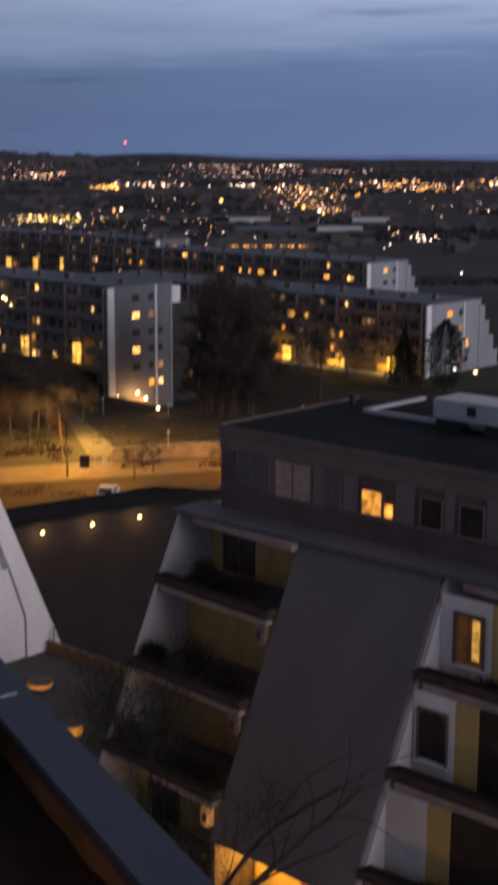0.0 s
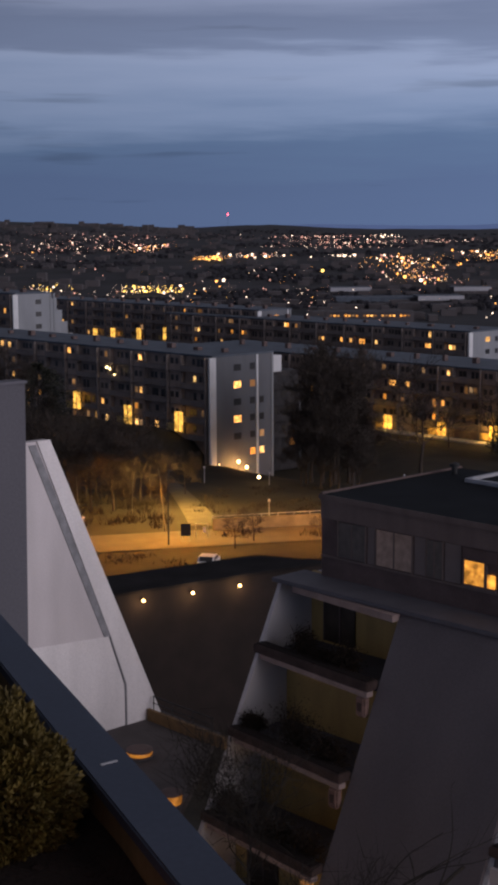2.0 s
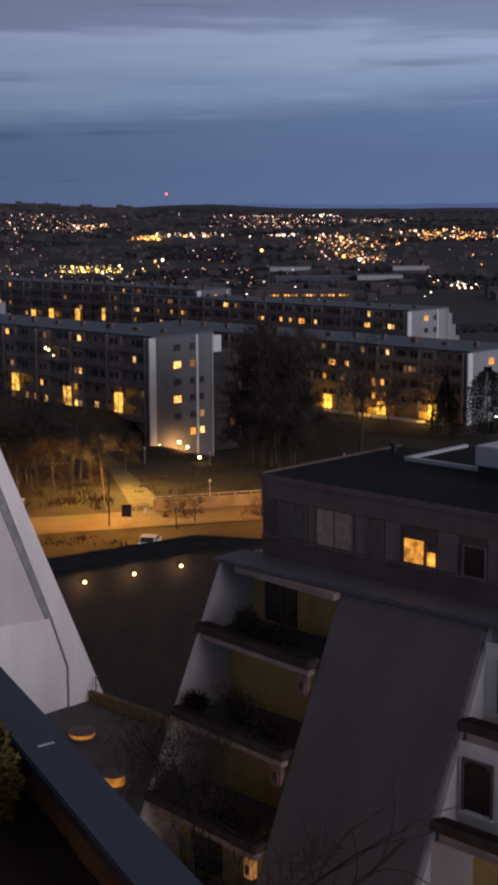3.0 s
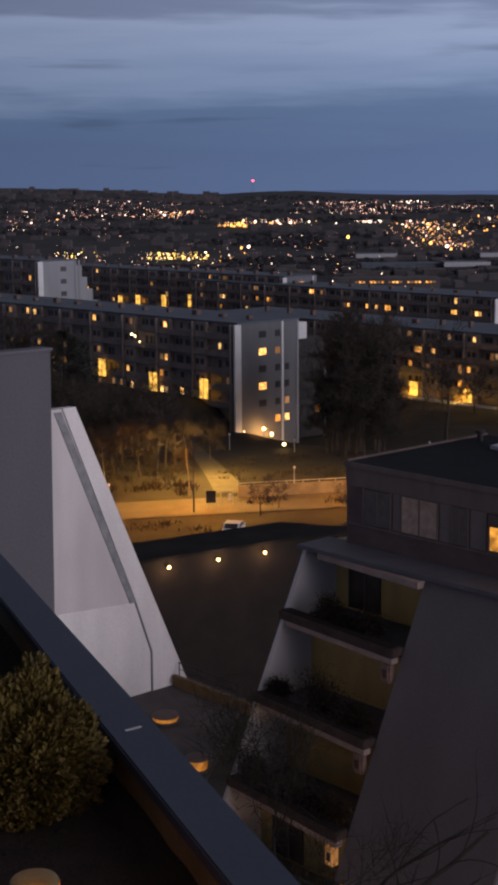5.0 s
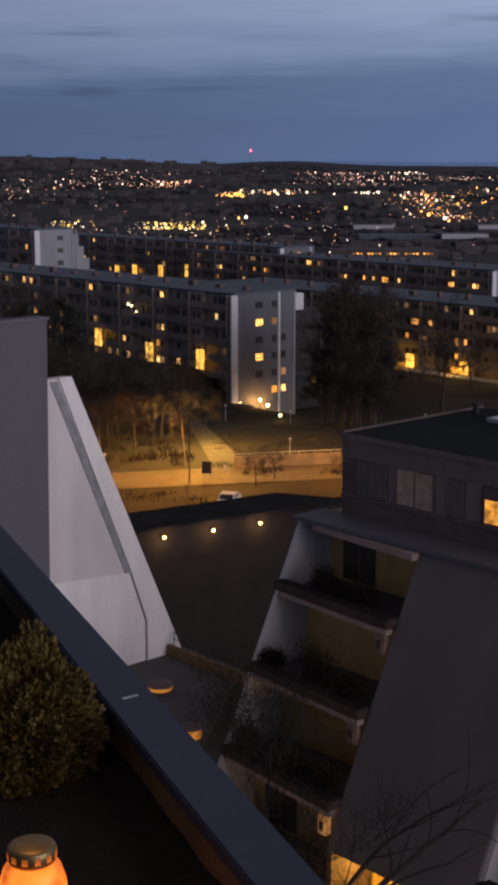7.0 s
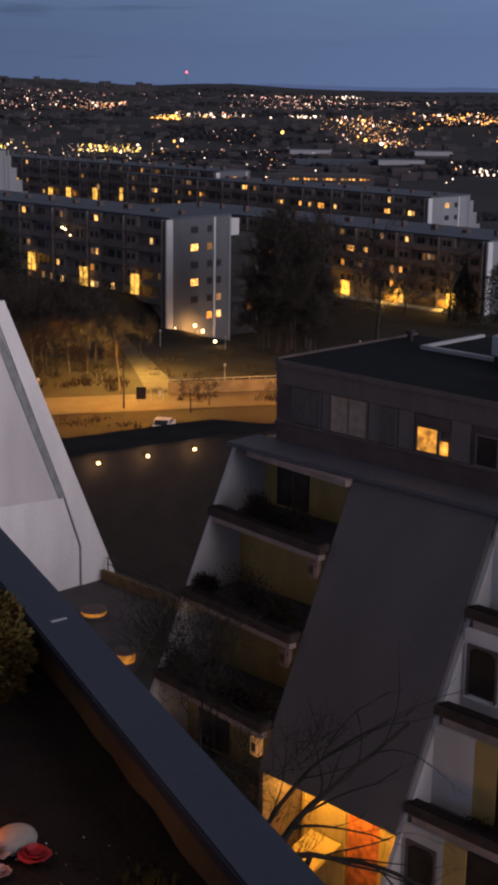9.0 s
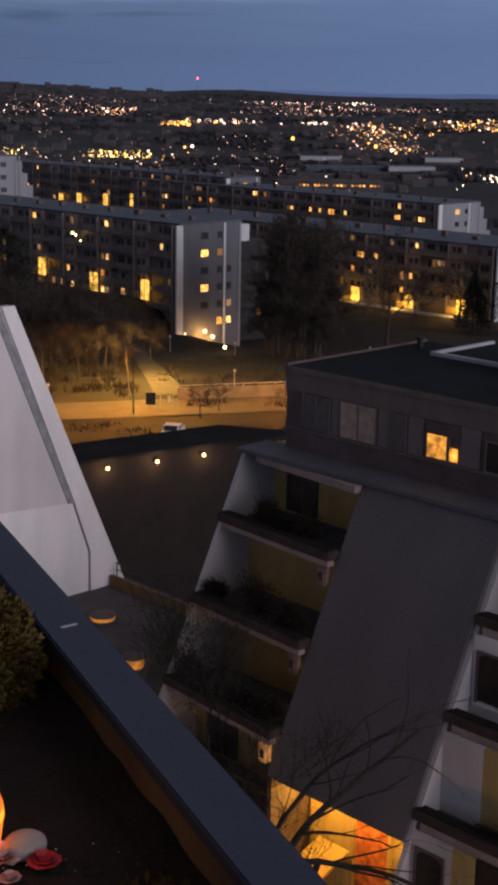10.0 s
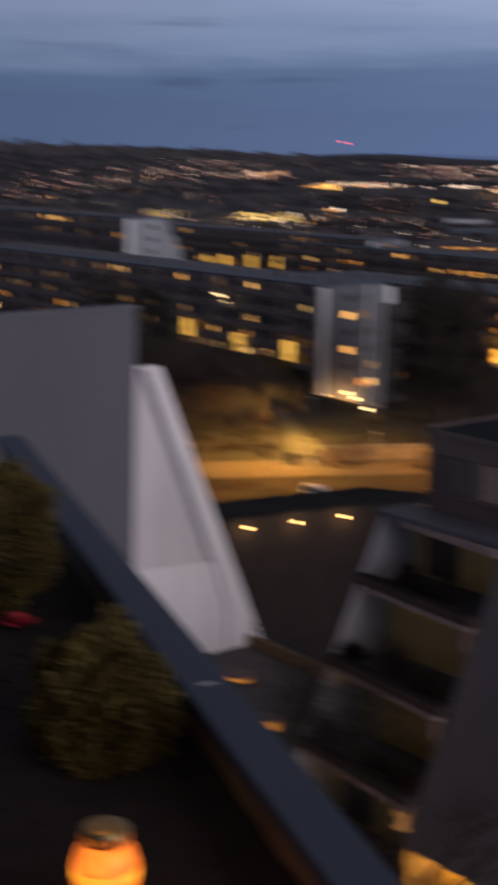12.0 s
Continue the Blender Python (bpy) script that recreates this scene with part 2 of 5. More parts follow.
def box(x0, x1, y0, y1, z0, z1, bevel=0.0, bm=None, mat=0):
    bm = bm or bmesh.new()
    vs = [bm.verts.new(v) for v in ((x0, y0, z0), (x1, y0, z0), (x1, y1, z0), (x0, y1, z0), (x0, y0, z1), (x1, y0, z1), (x1, y1, z1), (x0, y1, z1))]
    fs = [bm.faces.new([vs[i] for i in q]) for q in ((3, 2, 1, 0), (4, 5, 6, 7), (0, 1, 5, 4), (1, 2, 6, 5), (2, 3, 7, 6), (3, 0, 4, 7))]
    for f in fs:
        f.material_index = mat
    if bevel:
        bmesh.ops.bevel(bm, geom=list({e for f in fs for e in f.edges}), offset=bevel, segments=2, affect="EDGES")
    return bm


def prism(points, a, b, axis="x", bm=None, mat=0):
    """A polygon drawn in the plane across an axis, drawn out from a to b along it."""
    bm = bm or bmesh.new()

    def put(p, k):
        return {"x": (k, p[0], p[1]), "y": (p[0], k, p[1]), "z": (p[0], p[1], k)}[axis]
    lo = [bm.verts.new(put(p, a)) for p in points]
    hi = [bm.verts.new(put(p, b)) for p in points]
    fs = [bm.faces.new(lo), bm.faces.new(hi[::-1])]
    n = len(points)
    for i in range(n):
        fs.append(bm.faces.new((lo[i], hi[i], hi[(i + 1) % n], lo[(i + 1) % n])))
    for f in fs:
        f.material_index = mat
    return bm


def rod(bm, p, q, r0, r1=None, sides=8, mat=0):
    """A tapered rod from p to q."""
    p, q = Vector(p), Vector(q)
    r1 = r0 if r1 is None else r1
    d = (q - p).normalized()
    s = d.orthogonal().normalized()
    t = d.cross(s)
    ring = [[bm.verts.new(c + (s * math.cos(a) + t * math.sin(a)) * r) for a in [2 * math.pi * i / sides for i in range(sides)]] for c, r in ((p, r0), (q, r1))]
    fs = [bm.faces.new((ring[0][i], ring[0][(i + 1) % sides], ring[1][(i + 1) % sides], ring[1][i])) for i in range(sides)]
    if sides > 3:
        fs += [bm.faces.new(ring[0][::-1]), bm.faces.new(ring[1])]
    for f in fs:
        f.material_index = mat
    return bm


def lathe(profile, sides=24, bm=None):
    """Turns (radius, height) pairs round the z axis."""
    bm = bm or bmesh.new()
    rings = [[bm.verts.new((r * math.cos(2 * math.pi * i / sides), r * math.sin(2 * math.pi * i / sides), z)) for i in range(sides)] for r, z in profile]
    for a, b in zip(rings, rings[1:]):
        for i in range(sides):
            bm.faces.new((a[i], a[(i + 1) % sides], b[(i + 1) % sides], b[i]))
    bm.faces.new(rings[0][::-1])
    bm.faces.new(rings[-1])
    return bm


def ball(r, at=(0, 0, 0), bm=None, sub=2, squash=1.0):
    bm = bm or bmesh.new()
    bmesh.ops.create_icosphere(bm, subdivisions=sub, radius=r, matrix=Matrix.Translation(at) @ Matrix.Diagonal((1, 1, squash, 1)))
    return bm


def smooth(a, b, x):
    k = min(1.0, max(0.0, (x - a) / (b - a)))
    return k * k * (3 - 2 * k)


# ---- ground ----
def ground_z(x, y):
    """The hillside: a courtyard below the building, a road in the dip, blocks on the rise beyond, then the wide valley and its hills."""
    r = math.hypot(x, y)
    z = 7.0 * (1 - smooth(57, 88, y)) + 0.45
    up = (-(x + 13.4) + (y - 226)) * 0.7071
    v = ((x + 13.4) + (y - 226)) * 0.7071
    left = -2.4 - 0.28 * min(16, max(0, v)) + 5.0 * smooth(0, 9, up)
    w = smooth(4, 18, x)
    z += smooth(168, 222, y) * (1 - smooth(310, 430, y)) * (left * (1 - w) - 2.2 * w)
    z += -30 * smooth(300, 900, r) + 6 * smooth(2400, 3200, r)
    z += 38 * smooth(1300, 3000, r) + 21 * smooth(2600, 4200, r)
    if r > 1500:
        k = smooth(1500, 3600, r)
        z += k * (9 * noise.noise(Vector((x / 700, y / 900, 3.1))) + 5 * noise.noise(Vector((x / 200, y / 300, 1.7))))
        z += 22 * smooth(2300, 4200, r) * smooth(180, 900, -x)
        z += 9 * math.exp(-((x + 90) / 150) ** 2) * smooth(3000, 3500, y) - 8 * smooth(50, 500, x) * smooth(2600, 4200, r)
    return z


def build_ground():
    bm = bmesh.new()
    ys = [-400, -150, -50, 0] + [8 * i for i in range(1, 13)] + [100 + 5 * i for i in range(45)] + [330 + 20 * i for i in range(20)] + [740 + 80 * i for i in range(20)] + [2400 + 170 * i for i in range(14)]
    rows = []
    for y in ys:
        w = max(160, 0.55 * abs(y) + 80)
        rows.append([bm.verts.new((w * (2 * i / 72 - 1), y, ground_z(w * (2 * i / 72 - 1), y))) for i in range(73)])
    for a, b in zip(rows, rows[1:]):
        for i in range(72):
            bm.faces.new((a[i], a[i + 1], b[i + 1], b[i]))
    for f in bm.faces:
        f.material_index = 1 if f.calc_center_median().y > 330 else 0
    return tagged(part("ground", bm, (GRASS, FARLAND), smooth=True), "brown winter grass hillside falling to a wide valley", "ground", kind="structure")


build_ground()

# hills beyond the valley; a faint blue glow stands in for haze
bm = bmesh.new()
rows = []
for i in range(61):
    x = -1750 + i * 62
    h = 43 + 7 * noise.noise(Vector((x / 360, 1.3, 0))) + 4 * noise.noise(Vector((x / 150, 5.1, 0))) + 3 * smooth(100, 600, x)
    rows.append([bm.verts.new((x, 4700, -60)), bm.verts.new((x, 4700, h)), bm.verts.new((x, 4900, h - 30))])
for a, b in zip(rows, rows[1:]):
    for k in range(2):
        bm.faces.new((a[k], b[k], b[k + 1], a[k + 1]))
tagged(part("backdrop", bm, HILLS, smooth=True), "hills beyond the valley, glowing faintly blue in place of haze", "hills", kind="structure")


# ---- our balcony: planter with a metal-capped parapet ----
PLANTER = pose(-0.30, 2.165, 35.15, 0, 0, -65.6)
planter = thing("planter", PLANTER, "brown wooden balcony planter with a blue-grey metal cap", "planter")
part("cap", box(-2.16, 1.9, -0.042, 0.042, -0.022, 0.0, 0.003), CAPMETAL, planter, "blue-grey folded metal capping")
part("cap_lip", box(-2.16, 1.9, 0.036, 0.042, -0.06, -0.023), CAPMETAL, planter)
part("front_board", box(-2.14, 1.9, -0.030, 0.032, -0.9, -0.0235), WOOD, planter, "dark brown stained timber board")
part("back_board", box(-2.14, 1.9, -0.50, -0.46, -0.9, -0.1), WOOD, planter)
part("planter_soil", box(-2.14, 1.9, -0.459, -0.031, -0.5, -0.09), SOIL, planter, "dark potting soil with pale grains")
bm = bmesh.new()
prev = None
for i in range(163):
    x = -2.13 + i * 0.0248
    w = 0.045 + 0.03 * noise.noise(Vector((x * 6, 0.4, 0)))
    h = 0.012 + 0.012 * noise.noise(Vector((x * 9, 2.4, 0)))
    row = [bm.verts.new(p) for p in ((x, -0.0305, -0.0895 + h), (x, -0.031 - w * 0.4, -0.0895 + h * 0.8), (x, -0.031 - w, -0.0895))]
    if prev:
        bm.faces.new((prev[0], row[0], row[1], prev[1]))
        bm.faces.new((prev[1], row[1], row[2], prev[2]))
    prev = row
part("soil_bank", bm, SOIL, planter, "soil heaped against the board", True)

balcony = thing("balcony_floor", PLANTER, "grey concrete balcony slab under the planter", "balcony", kind="structure")
part("slab", box(-2.16, 6.0, -3.2, 0.03, -1.15, -0.905), GREYWALL, balcony)
tagged(part("wall_back", box(-2.16, 6.0, -3.4, -3.21, -28, 2.4), GREYWALL, at=PLANTER), "grey concrete house wall behind the balcony", "wall", kind="structure")
tagged(part("wall_below", box(-2.16, 6.0, -3.2, 0.0, -28, -1.16), GREYWALL, at=PLANTER), "grey concrete wall below the balcony", "wall", kind="structure")

# the grey cross wall beyond the balcony
gw = pose(-4.52, 23.57, 33.44, 0, 0, -45)
cross = thing("cross_wall", gw, "dark grey concrete cross wall with a metal coping", "wall")
part("wall", prism([(-6.0, 0.0), (0.0, 0.0), (-0.5, -26.0), (-6.0, -26.0)], -0.25, 0.0), GREYWALL, cross)
part("coping", box(-0.30, 0.04, -6.0, 0.03, 0.002, 0.05, 0.008), COPING, cross)

# ---- white wing wall with the sloping edge, and the deck at its foot ----
WING = pose(-4.99, 49.18, 18.5, 0, 0, -45)
wing = thing("wing_wall", WING, "white painted concrete wing wall with a sloping edge", "wall")
part("wall", prism([(-9, -11), (0.3, -11), (0.2, 0.0), (0.0, 0.5), (-4.38, 10.6), (-9, 10.6)], -0.35, 0.0), WINGGREY, wing)
part("edge_band", prism([(0.25, -0.05), (0.02, 0.5), (-4.38, 10.62), (-4.90, 10.62), (-2.02, 3.4), (-1.36, 1.5), (-1.36, -0.05)], 0.001, 0.06), WINGWHITE, wing, "raised white edge band")
part("slope_strip", prism([(-4.93, 10.5), (-5.22, 10.5), (-2.28, 3.42), (-1.98, 3.4)], 0.002, 0.03), STRIP, wing, "grey strip along the slope")
bm = bmesh.new()
for p, q in (((0.045, -2.06, 3.4), (0.045, -1.40, 1.5)), ((0.045, -1.40, 1.5), (0.045, -1.40, 0.0))):
    rod(bm, p, q, 0.035)
part("drain_pipe", bm, STEEL, wing, "thin grey drain pipe")
part("lower_panel", prism([(-9, 0.0), (-1.44, 0.0), (-1.42, 1.5), (-2.08, 3.4), (-9, 3.9)], 0.002, 0.02), WINGWHITE, wing, "smooth white lower panel")

deck = tagged(part("deck", prism([(-0.5, 0.5), (3.0, 0.5), (3.4, -0.2), (7.1, -4.9), (11.9, -11), (-0.5, -11)], -0.3, 0.0, "z"), DECK, at=WING), "dark grey paved roof deck between the wings", "deck", kind="structure")
low = thing("deck_parapet", WING, "low brown timber parapet with a steel rail", "parapet")
part("board", box(0.15, 4.3, -0.55, -0.40, 0.0, 0.42, 0.01), DECKWOOD, low)
bm = bmesh.new()
for x in (0.25, 1.3, 2.4, 3.4):
    rod(bm, (x, -0.30, 0.0), (x, -0.30, 0.85), 0.02, sides=6)
rod(bm, (0.2, -0.30, 0.85), (3.5, -0.30, 0.85), 0.022, sides=6)
rod(bm, (0.2, -0.30, 0.6), (3.5, -0.30, 0.6), 0.015, sides=6)
part("rail", bm, BLACK, low, "thin dark steel rail")


def round_rooflight(x, y, r, h):
    t = thing("round_rooflight", WING @ Matrix.Translation((x, y, 0)), "low round rooflight glowing orange on the deck", "rooflight", "rooflights on the deck")
    part("kerb", lathe([(r * 1.05, 0.0), (r * 1.05, 0.08), (r, 0.1), (r * 0.9, 0.1)]), DECK, t)
    part("drum", lathe([(r * 0.88, 0.101), (r * 0.95, h * 0.7), (r * 0.9, h)]), ROOFGLOW, t, "orange glowing translucent drum")
    part("lid", lathe([(r * 0.98, h), (r * 0.98, h + 0.05), (r * 0.6, h + 0.1)]), DARKBROWN, t, "dark lid")


ROOFGLOW = light_material("orange_rooflight", (1.0, 0.36, 0.05), 0.24, 0.8, 3.0)
round_rooflight(2.78, -3.0, 0.46, 0.24)
round_rooflight(6.62, -4.85, 0.36, 0.40)

# ---- terraced building across the courtyard ----
TERRACE = pose(3.61, 46.34, 23.165, 0, 0, -45)
K = 0.468  # how far the front comes forward for each metre down
STOREY = 2.8
terrace = thing("terraced_building", TERRACE, "terraced apartment building with white walls and sloping grey panels", "building")


def slope(z, back=0.0):
    """The y of the sloping front at height z."""
    return K * z + back


def sloping_panel(x0, x1):
    part("sloping_panel", prism([(slope(0.0), 0.0), (slope(-9.35), -9.35), (slope(-9.35) + 0.22, -9.42), (0.25, 0.0)], x0, x1), PANEL, terrace, "dark grey sloping cement panel")
    part("core_wall", prism([(0.26, -0.05), (slope(-9.3) + 2.0, -9.3), (slope(-9.3) + 2.0, -16.5), (9.0, -16.5), (9.0, -0.05)], x0 + 0.3, x1 - 0.3), YELLOW, terrace, "ochre wall behind the panel")


def side_wall(x, t=0.18):
    part("side_wall", prism([(0.25, 0.0), (slope(-11.6) + 0.10, -11.6), (slope(-11.6) + 0.10, -16.5), (4.2, -16.5), (4.2, 0.0)], x, x + t), WHITE, terrace, "white rendered side wall with a sloping edge")


def planter_shrub(cx, y, z, rx, ry, h, n, seed):
    """A dark winter shrub in a balcony planter: crossing stems and small dry leaves, thinner towards its edge."""
    rnd = random.Random(100 + seed)
    bm = bmesh.new()
    for _ in range(26):
        d = Vector((rnd.gauss(0, 0.45) * rx, rnd.gauss(0, 0.4) * ry, h * rnd.uniform(0.5, 1.1)))
        rod(bm, (cx, y, z), Vector((cx, y, z)) + d, 0.012, 0.004, 3)
    for _ in range(n):
        v = Vector((rnd.gauss(0, 0.48), rnd.gauss(0, 0.45), abs(rnd.gauss(0.35, 0.3))))
        c = Vector((cx + v.x * rx, y + v.y * ry, z + v.z * h))
        s = rnd.uniform(0.02, 0.055)
        a, b = Vector((rnd.gauss(0, 1), rnd.gauss(0, 1), rnd.gauss(0, 1))).normalized() * s, Vector((rnd.gauss(0, 1), rnd.gauss(0, 1), rnd.gauss(0, 1))).normalized() * s * 0.6
        bm.faces.new([bm.verts.new(p) for p in (c - a, c + b, c + a, c - b)])
    tagged(part("planter_shrub", bm, DRYPLANT, terrace, "dark winter shrub in the balcony planter"), kind="stuff")


def balcony_front(x0, x1, z, skew, thick):
    """Pale edge beam with a dark planter on it, the far end set further forward by skew."""
    y = slope(z)
    part("ledge", prism([(x0 + 0.35, y + 0.02), (x1, y + 0.02 - skew), (x1, y + 0.34 - skew), (x0 + 0.35, y + 0.34)], z - thick, z - 0.06, "z"), LEDGE, terrace, "pale pinkish balcony edge beam")
    bm = prism([(x0, y), (x1, y - skew + 0.04), (x1, y + 0.62 - skew), (x0, y + 0.56)], z - 0.058, z + 0.26, "z")
    bmesh.ops.bevel(bm, geom=list(bm.edges), offset=0.035, segments=2, affect="EDGES")
    part("planter_box", bm, PLANTBOX, terrace, "dark planter box along the balcony")
    part("planter_earth", prism([(x0 + 0.1, y + 0.09), (x1 - 0.1, y - skew + 0.13), (x1 - 0.1, y + 0.53 - skew), (x0 + 0.1, y + 0.47)], z + 0.262, z + 0.30, "z"), SOIL, terrace, "dark earth in the planter")


def balcony_bay(x0, x1):
    for i in range(1, 6):
        z = -2.83 * i + 0.43
        y = slope(z)
        balcony_front(x0 - 0.16, x1 - 0.06, z, 0.5, 0.24)
        part("balcony_slab", box(x0, x1, y + 0.45, y + 3.9, z - 0.30, z - 0.12), GREYWALL, terrace)
        part("back_wall", box(x0, x1, y + 2.9, y + 3.1, z - 0.11, z + 2.5), YELLOW, terrace, "painted back wall of the balcony")
        if i in (1, 4, 5):
            for u, w in ((0.75, 0.75), (1.56, 0.7)):
                win = part("balcony_window", box(x0 + u, x0 + u + w, y + 2.84, y + 2.897, z + 0.0, z + 2.05), BAYGLASS, terrace, "dark balcony door and window")
                part("frame", box(x0 + u - 0.05, x0 + u - 0.002, y + 2.8, y + 2.896, z + 0.0, z + 2.1), BROWN, win)
                part("frame", box(x0 + u, x0 + u + w, y + 2.8, y + 2.896, z + 2.052, z + 2.1), BROWN, win)
        for k, (u, rx, h) in enumerate((((1.9, 0.5, 0.9), (4.1, 0.6, 0.85), (3.0, 0.9, 0.4)), ((2.9, 1.05, 1.45), (0.5, 0.5, 0.55), (4.6, 0.9, 0.9)),
                                        ((0.7, 0.55, 0.9), (3.2, 1.1, 0.7), (4.8, 0.7, 0.8)), ((1.2, 0.7, 0.6), (3.6, 0.9, 0.5)), ((2.0, 0.9, 0.6),))[i - 1]):
            planter_shrub(x0 + u, y + 0.75 - 0.5 * u / 5.9, z + 0.2, rx, 0.4, h, 3600, 10 * i + k)


def window_bay(x0, x1):
    """A balcony with a white wall, a dark framed window and an ochre strip close behind its planter."""
    for i in range(1, 6):
        z = -2.83 * i - 0.13
        y = slope(z) + 0.45
        balcony_front(x0 - 0.17, x1, z, 0.0, 0.36)
        part("balcony_slab", box(x0, x1, slope(z) + 0.45, y + 2.6, z - 0.36, z - 0.12), GREYWALL, terrace)
        lit_here = i == 1
        wx = x0 + (0.6 if lit_here else 0.26)
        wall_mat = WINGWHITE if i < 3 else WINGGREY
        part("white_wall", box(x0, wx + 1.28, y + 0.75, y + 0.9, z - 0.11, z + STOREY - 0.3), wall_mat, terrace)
        part("ochre_strip", box(wx + 1.281, wx + 2.1, y + 0.75, y + 0.9, z - 0.11, z + STOREY - 0.3), YELLOW, terrace)
        part("glazed_door", box(wx + 2.101, x1, y + 0.8, y + 0.9, z - 0.11, z + STOREY - 0.3), BAYDARK, terrace)
        if i != 2:
            planter_shrub(x0 + 2.6, slope(z) + 0.45, z + 0.2, 0.9, 0.3, 0.3, 1200, 50 + i)
        planter_shrub(x0 + 4.6, slope(z) + 0.45, z + 0.2, 0.8, 0.3, 0.55, 1500, 60 + i)
        if i == 3:
            continue
        w = part("balcony_window", box(wx, wx + 0.98, y + 0.70, y + 0.748, z + 0.42, z + 2.0, 0.0), BAYROOM if lit_here else BAYDARK, terrace, "dark framed balcony window")
        part("frame", box(wx - 0.09, wx - 0.002, y + 0.66, y + 0.747, z + 0.36, z + 2.06), DARKBROWN, w)
        part("frame", box(wx + 0.982, wx + 1.05, y + 0.66, y + 0.747, z + 0.36, z + 2.06), DARKBROWN, w)
        part("frame", box(wx - 0.001, wx + 0.981, y + 0.66, y + 0.747, z + 2.001, z + 2.06), DARKBROWN, w)
        # slanting corner pieces of the window head
        for e, f in ((wx, 1), (wx + 0.98, -1)):
            part("head_corner", prism([(e, z + 2.0), (e + 0.22 * f, z + 2.0), (e, z + 1.84)], y + 0.66, y + 0.699, "y"), DARKBROWN, w)
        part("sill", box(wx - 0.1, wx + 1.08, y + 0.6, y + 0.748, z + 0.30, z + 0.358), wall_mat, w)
        if lit_here:
            part("curtain", box(wx + 0.62, wx + 0.88, y + 0.672, y + 0.698, z + 0.62, z + 1.9), BAYCURTAIN, w, "yellow lit curtain edge")
            part("curtain", box(wx + 0.1, wx + 0.22, y + 0.672, y + 0.698, z + 0.9, z + 1.85), BAYROOM, w)
            part("glazing_bar", box(wx + 0.44, wx + 0.48, y + 0.672, y + 0.698, z + 0.42, z + 2.0), DARKBROWN, w)


balcony_bay(-5.9, 0.0)
sloping_panel(0.0, 5.86)
window_bay(6.04, 12.0)
sloping_panel(12.0, 18.0)
side_wall(-6.08)
side_wall(5.86)

part("canopy_slab", box(-6.1, 20, -0.12, 1.6, 0.0, 0.16, 0.02), COPING, terrace, "grey metal-edged roof edge")
part("penthouse_wall", box(-5.04, 20, 1.42, 9.5, 0.162, 3.1), DARKBROWN, terrace, "dark brown clad top storey")
part("eaves_band", box(-5.06, 20, 1.39, 1.419, 2.34, 3.1), BROWN, terrace, "brown fascia cladding")
part("roof", box(-5.1, 20, 1.36, 9.6, 3.101, 3.2, 0.02), ROOF, terrace, "dark bitumen flat roof")
PALEMETAL = material("pale_roof_metal", (0.5, 0.5, 0.54), 0.5, metal=0.2, vary=0.15, scale=1.0)
REDDOOR = material("orange_red_screen", (0.6, 0.16, 0.05), 0.6, vary=0.6, scale=4.0)
LITROOM = light_material("lit_room", (1.0, 0.40, 0.055), 1.05, 0.7, 2.5)


def penthouse_window(x0, x1, mat, label=""):
    w = part("window", box(x0, x1, 1.36, 1.418, 1.02, 2.30), mat, terrace, label)
    part("frame", box(x0 - 0.04, x0, 1.34, 1.417, 0.98, 2.34), BROWN, w)
    part("frame", box(x1, x1 + 0.04, 1.34, 1.417, 0.98, 2.34), BROWN, w)
    part("mullion", box((x0 + x1) / 2 - 0.03, (x0 + x1) / 2 + 0.03, 1.34, 1.359, 1.02, 2.30), BROWN, w)


# pale beams under the roof edge, and small boxes where beams meet the panel
part("top_beam", prism([(-5.2, 0.05), (0.02, -0.42), (0.02, 0.2), (-5.2, 0.3)], -0.26, -0.02, "z"), LEDGE, terrace, "pale beam under the roof edge")
part("top_beam", prism([(6.7, 0.0), (12.0, -0.4), (12.0, 0.2), (6.7, 0.3)], -0.26, -0.02, "z"), LEDGE, terrace)
for i in (1, 2, 3):
    z = -2.83 * i + 0.43
    y = slope(z) - 0.5
    # the third box glows and stands for a lit window pane
    hung = part("bracket_box", box(-0.55, -0.14, y - 0.02, y + 0.3, z - 0.95, z - 0.25, 0.06), WINDIM if i == 3 else BRACKET, terrace, "small box below the beam, the third a lit pane")
    part("opening", box(-0.44, -0.25, y - 0.03, y - 0.021, z - 0.75, z - 0.45), PLANTBOX, hung, "dark round opening")

penthouse_window(-4.15, -2.85, DIMCURTAIN)
penthouse_window(-2.3, -0.68, CURTAIN)
penthouse_window(-0.02, 0.66, DIMCURTAIN)
for x0, x1, z0, z1 in ((4.06, 4.86, 1.04, 2.0), (5.6, 6.45, 1.02, 2.0), (7.6, 8.4, 1.02, 2.0)):
    w = part("window", box(x0, x1, 1.36, 1.418, z0, z1), BAYDARK, terrace, "small dark window")
    part("frame", box(x0 - 0.05, x0 - 0.001, 1.345, 1.417, z0 - 0.05, z1 + 0.05), PALE, w)
    part("frame", box(x1 + 0.001, x1 + 0.05, 1.345, 1.417, z0 - 0.05, z1 + 0.05), PALE, w)
    part("frame", box(x0, x1, 1.345, 1.417, z1 + 0.001, z1 + 0.05), PALE, w)
    part("sill", box(x0 - 0.04, x1 + 0.04, 1.30, 1.417, z0 - 0.06, z0 - 0.001), PALE, w)
lit = part("lit_window", box(1.62, 2.42, 1.36, 1.418, 1.08, 1.86), LITROOM, terrace, "warmly lit window")
